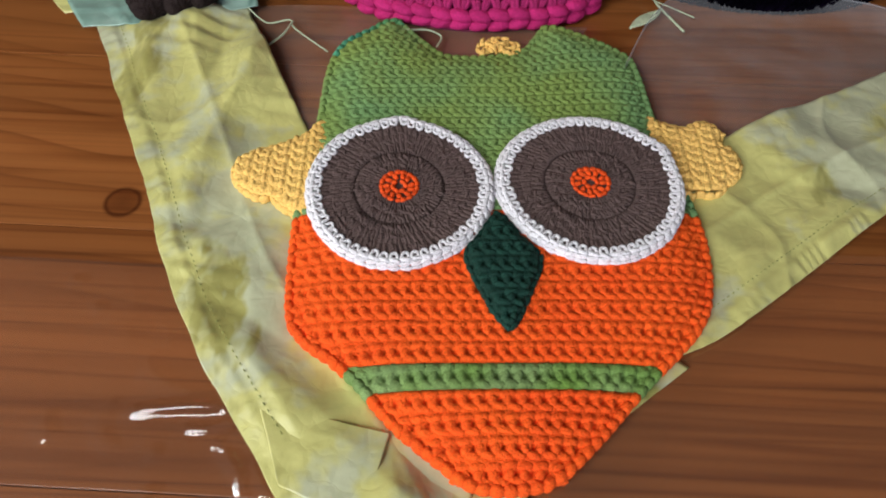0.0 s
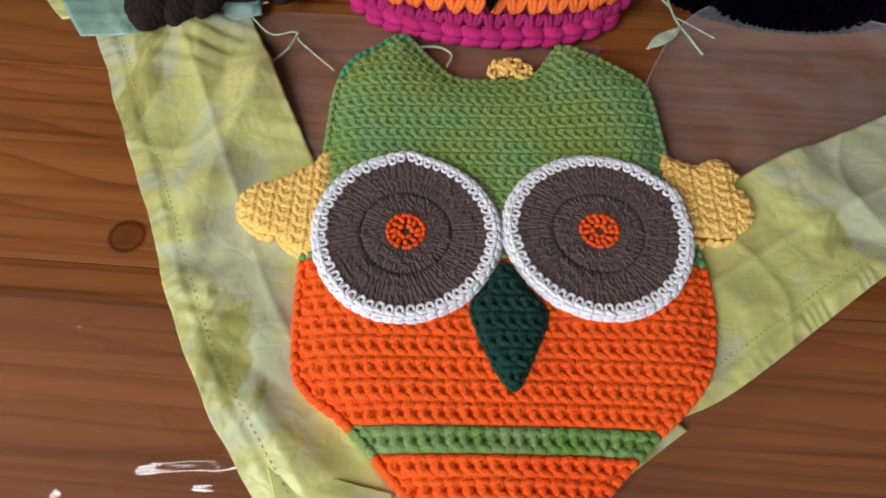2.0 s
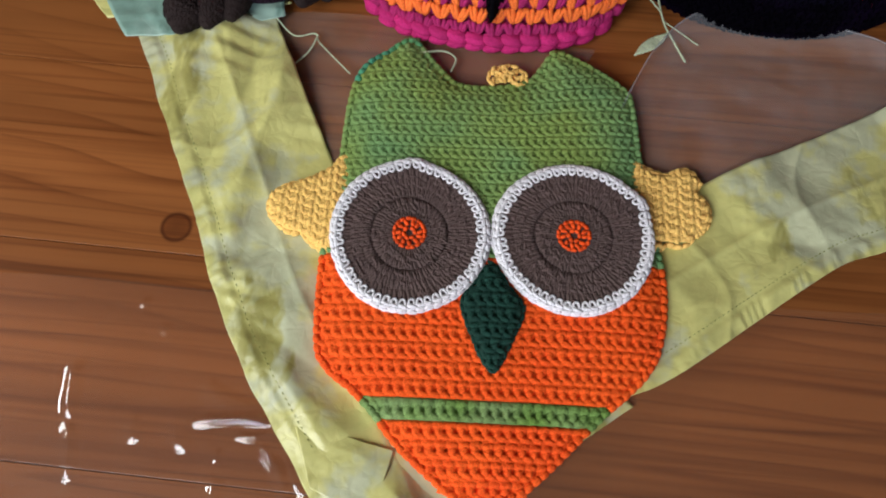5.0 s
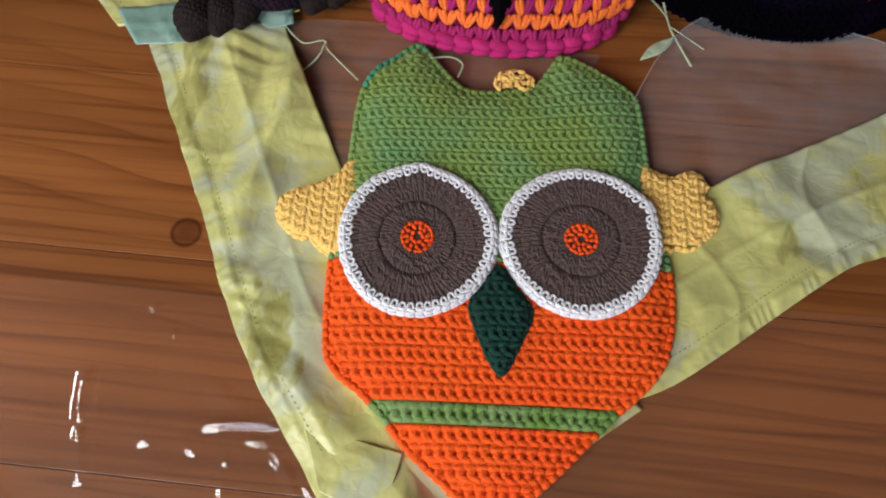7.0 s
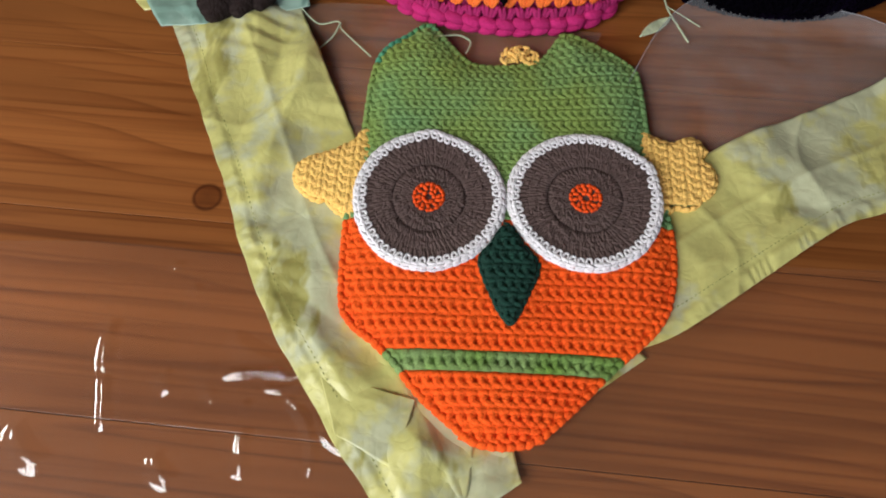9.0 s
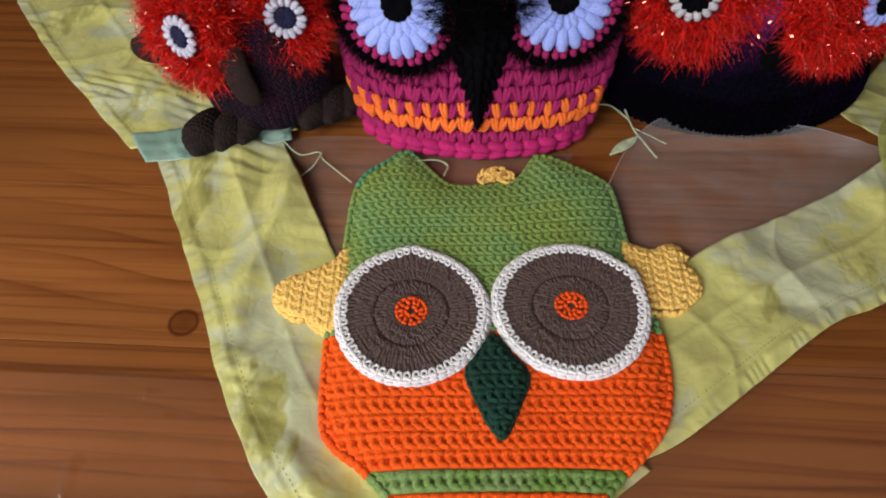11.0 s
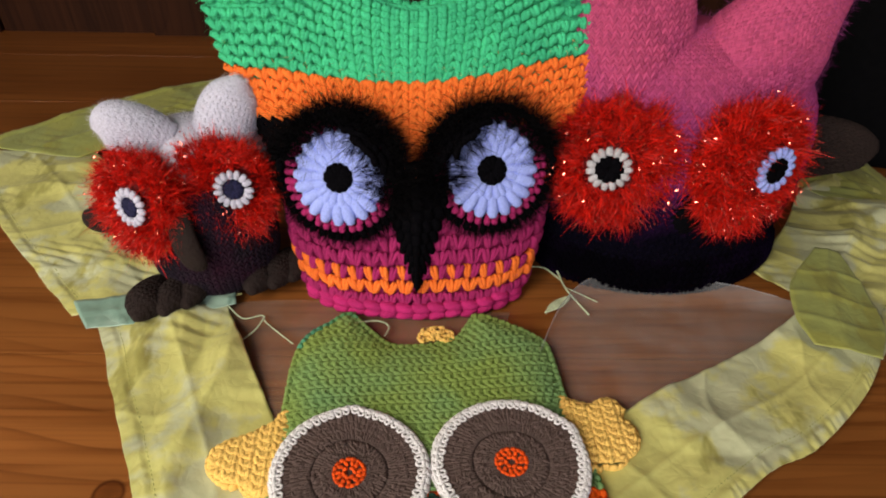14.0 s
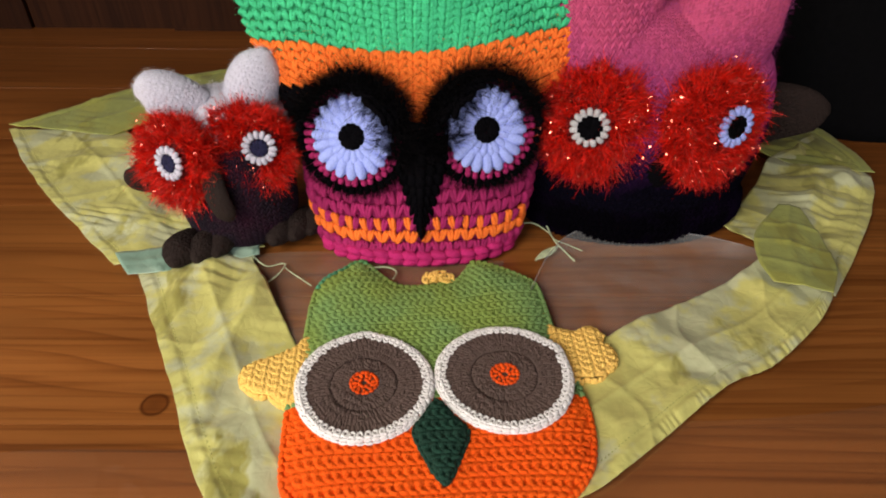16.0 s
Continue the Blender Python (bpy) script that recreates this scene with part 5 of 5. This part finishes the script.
def tinsel_eye(parent, c, n, radius, iris, pupil, hair, white, stretch=1.0, count=9000, shift=(0.0, 0.0)):
    """A domed eye covered in tinsel pile, with a pale ring sunk in it."""
    fr = on_disc(c, n)
    cc, sd, tp, nn = fr
    mid = cc
    cc = cc + sd * shift[0] + tp * shift[1]
    fr = (cc, sd, tp, nn)
    deep = radius * 0.32
    eye = pad("eye", fr, radius * 0.78, deep, RED_BASE, parent, "fluffy red tinsel eye", stretch)
    r = np.sqrt(rng.uniform(0.0, 0.9 ** 2, count))
    a = rng.uniform(0, 2 * math.pi, count)
    w = np.cos(a)[:, None] * sd + np.sin(a)[:, None] * tp * stretch
    far = np.linalg.norm(cc + w * (r * radius)[:, None] - mid, axis=1) > iris * 1.2
    r, w = r[far], w[far]
    h = np.sqrt(np.clip(1 - (r / 0.92) ** 2, 0, 1)) * deep
    # pile on the sides of the cushion too
    a = rng.uniform(0, 2 * math.pi, count // 3)
    r = np.concatenate([r, np.full(len(a), 0.78)])
    w = np.concatenate([w, np.cos(a)[:, None] * sd + np.sin(a)[:, None] * tp * stretch])
    h = np.concatenate([h, rng.uniform(-0.95, 0.4, len(a)) * deep])
    count = len(r)
    roots = cc + w * (r * radius)[:, None] + nn * (h - 0.001)[:, None]
    ways = w * (0.25 + 0.9 * r)[:, None] + nn * (1.05 - 0.7 * r)[:, None] + rng.normal(0, 0.38, (count, 3))
    # tufts: hairs lean together in clumps, with darker gaps between
    tuft = np.array([[noise.noise(Vector((p[0] * 150, p[1] * 150, p[2] * 150 + k * 9))) for k in range(3)] for p in roots])
    hairs("tinsel", roots, ways + tuft * 2.1, hair * 0.72, 0.00029, RED_HAIR, eye, "soft curling red tinsel pile", 0.15, 0.9)
    pick = rng.choice(count, count // 15, replace=False)
    glint = roots[pick] + ways[pick] / np.linalg.norm(ways[pick], axis=1)[:, None] * (hair * rng.uniform(0.45, 0.95, len(pick)))[:, None]
    hairs("foil_pile", glint, rng.normal(0, 1, (len(pick), 3)), 0.0020, 0.00042, GLINT, eye, "tiny metallic red flecks in the pile", 0.0, 0.2)
    beads("iris", petals(on_disc(mid + nn * (deep + 0.0012), n), [(iris * 0.62, iris * 1.15, 15, iris * 0.20, 0.0015)]), white, eye, "pale crocheted ring")
    beads("pupil", petals(on_disc(mid + nn * (deep + 0.0010), n), [(0, pupil, 11, pupil * 0.36, 0.0015)]), NAVY if white is WHITE_WOOL else BLACK, eye, "dark pupil")
    return eye


def build_pink_owl():
    ob = thing("mohair_owl", (0.195, 0.44, 0), "pink and violet knitted owl with red tinsel eyes", "owl")
    body = lobe(fine([(0.184, 0.445, 0.0), (0.186, 0.445, 0.03), (0.196, 0.445, 0.09), (0.192, 0.443, 0.13), (0.190, 0.442, 0.162), (0.190, 0.442, 0.175)]), fine([0.080, 0.098, 0.102, 0.088, 0.068, 0.03]), fine([0.060, 0.078, 0.074, 0.058, 0.036, 0.012]))
    left = lobe(fine([(0.152, 0.438, 0.10), (0.148, 0.437, 0.155), (0.146, 0.440, 0.20), (0.145, 0.442, 0.232)]), fine([0.044, 0.047, 0.040, 0.008]), fine([0.045, 0.036, 0.024, 0.004]))
    right = lobe(fine([(0.224, 0.438, 0.09), (0.234, 0.434, 0.14), (0.252, 0.428, 0.180), (0.276, 0.424, 0.208)]), fine([0.045, 0.044, 0.034, 0.010]), fine([0.045, 0.036, 0.024, 0.005]))
    for name, S, cols, rows in (("body", body, 110, 52), ("ear", left, 56, 30), ("ear", right, 60, 32)):
        core = skin(name, S, MAUVE, ob, "pink to violet knitted " + name, 48, 36)
        beads("knit_stitches", knit(S, cols, rows, 0.01, 0.99, 0.5, 0.0, None, 0.12)[0], MAUVE, core, "", 5, 4)
        fuzz("haze", S, 4200 if name == "body" else 2600, 0.006, 0.00009, MAUVE_HAIR, core, 0.45 if name == "body" else 0.0, 1.0)
    tinsel_eye(ob, (0.140, 0.389, 0.101), (-0.12, -1, 0.22), 0.047, 0.0128, 0.0098, 0.014, GREY_WHITE, 1.0, 9000, (0.005, -0.001))
    # this ring's wool has the same daylight blue in its colour
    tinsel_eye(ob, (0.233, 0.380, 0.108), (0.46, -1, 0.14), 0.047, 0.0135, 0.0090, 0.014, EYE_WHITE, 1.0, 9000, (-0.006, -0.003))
    foot = lobe(fine([(0.190, 0.425, 0.001), (0.190, 0.424, 0.010), (0.190, 0.427, 0.030), (0.190, 0.432, 0.046)]), fine([0.084, 0.097, 0.092, 0.06]), fine([0.050, 0.060, 0.056, 0.03]))
    f = skin("base", foot, BASE_WOOL, ob, "very dark violet knitted base", 48, 16)
    beads("base_stitches", knit(foot, 100, 14, 0.02, 0.98, 0.5, 0.0, None, 0.12)[0], BASE_WOOL, f, "", 5, 4)
    wing = lobe(fine([(0.275, 0.45, 0.075), (0.300, 0.43, 0.09), (0.318, 0.412, 0.100), (0.328, 0.405, 0.104)]), fine([0.03, 0.026, 0.018, 0.004]), fine([0.02, 0.014, 0.009, 0.003]))
    w = skin("wing", wing, TAUPE, ob, "dark grey knitted wing", 30, 20)
    beads("wing_stitches", knit(wing, 30, 16, 0.02, 0.97, 0.5, 0, None, 0.1)[0], TAUPE, w, "", 5, 4)
    bk = lobe(fine([(0.194, 0.378, 0.085), (0.195, 0.372, 0.065), (0.196, 0.374, 0.05)]), fine([0.013, 0.012, 0.003]), fine([0.008, 0.008, 0.003]))
    skin("beak", bk, BLACK, ob, "black knitted beak", 20, 12)


build_pink_owl()


def build_small_owl():
    ob = thing("small_owl", (-0.135, 0.385, 0.003), "small knitted owl with white ears and red tinsel eyes", "owl")
    body = lobe(fine([(-0.130, 0.385, 0.006), (-0.131, 0.385, 0.025), (-0.132, 0.388, 0.06), (-0.132, 0.392, 0.085)]), fine([0.036, 0.044, 0.044, 0.036]), fine([0.030, 0.040, 0.040, 0.032]))
    b = skin("body", body, DARK_BODY, ob, "dark aubergine felted body", 40, 24)
    beads("knit_stitches", knit(body, 60, 24, 0.01, 0.98, 0.5, 0, None, 0.12)[0], DARK_BODY, b, "", 5, 4)
    head = lobe(fine([(-0.132, 0.396, 0.065), (-0.131, 0.402, 0.09), (-0.130, 0.403, 0.110), (-0.129, 0.403, 0.118)]), fine([0.044, 0.046, 0.036, 0.01]), fine([0.036, 0.034, 0.026, 0.008]))
    h = skin("head", head, WHITE_WOOL, ob, "white felted head", 40, 24)
    fuzz("haze", head, 1200, 0.004, 0.00008, WHITE_HAIR, h, 0.3, 1.0)
    for path, ra in (([(-0.150, 0.394, 0.106), (-0.166, 0.390, 0.117), (-0.181, 0.386, 0.125), (-0.191, 0.384, 0.126)], [0.016, 0.019, 0.016, 0.004]), ([(-0.118, 0.402, 0.100), (-0.111, 0.402, 0.122), (-0.102, 0.402, 0.140), (-0.097, 0.402, 0.150)], [0.019, 0.020, 0.015, 0.003])):
        S = lobe(fine(path), fine(ra), fine([r * 0.75 for r in ra]))
        e = skin("ear", S, WHITE_WOOL, ob, "white felted ear", 28, 24)
        beads("knit_stitches", knit(S, 32, 14, 0.02, 0.96, 0.5, -0.0006, None, 0.12)[0], WHITE_WOOL, e, "", 5, 4)
        fuzz("haze", S, 900, 0.0035, 0.00008, WHITE_HAIR, e)
    tinsel_eye(ob, (-0.158, 0.360, 0.084), (-0.5, -1, 0.28), 0.037, 0.0112, 0.0066, 0.013, WHITE_WOOL, 1.0, 7500, (-0.006, -0.003))
    tinsel_eye(ob, (-0.103, 0.376, 0.088), (0.05, -1, 0.28), 0.037, 0.0112, 0.0066, 0.013, WHITE_WOOL, 1.0, 7500, (-0.011, -0.004))
    bk = lobe(fine([(-0.136, 0.350, 0.080), (-0.133, 0.340, 0.068), (-0.128, 0.337, 0.052), (-0.126, 0.340, 0.044)]), fine([0.007, 0.0088, 0.0078, 0.003]), fine([0.005, 0.005, 0.0045, 0.002]))
    skin("beak", bk, TAUPE, ob, "soft taupe knitted beak", 24, 16)
    for x, y, s in ((-0.170, 0.333, 0.90), (-0.154, 0.338, 0.76), (-0.141, 0.345, 0.66), (-0.100, 0.360, 0.8), (-0.086, 0.366, 0.75), (-0.074, 0.374, 0.7)):
        S = lobe(fine([(x + 0.006, y + 0.024, 0.016), (x + 0.003, y + 0.012, 0.017), (x, y, 0.016), (x - 0.001, y - 0.012, 0.015)]), fine([0.008 * s, 0.012 * s, 0.0135 * s, 0.003]), fine([0.008 * s, 0.012 * s, 0.0135 * s, 0.003]))
        t = skin("toe", S, TAUPE, ob, "rounded dark brown knitted toe", 24, 18)
        beads("knit_stitches", knit(S, 24, 10, 0.05, 0.95, 0.5, -0.0004, None, 0.1)[0], TAUPE, t, "", 5, 4)
    S = lobe(fine([(-0.172, 0.395, 0.05), (-0.190, 0.385, 0.055), (-0.205, 0.375, 0.060), (-0.211, 0.372, 0.064)]), fine([0.02, 0.018, 0.013, 0.003]), fine([0.012, 0.010, 0.007, 0.002]))
    skin("wing", S, TAUPE, ob, "dark brown knitted wing", 24, 16)


build_small_owl()
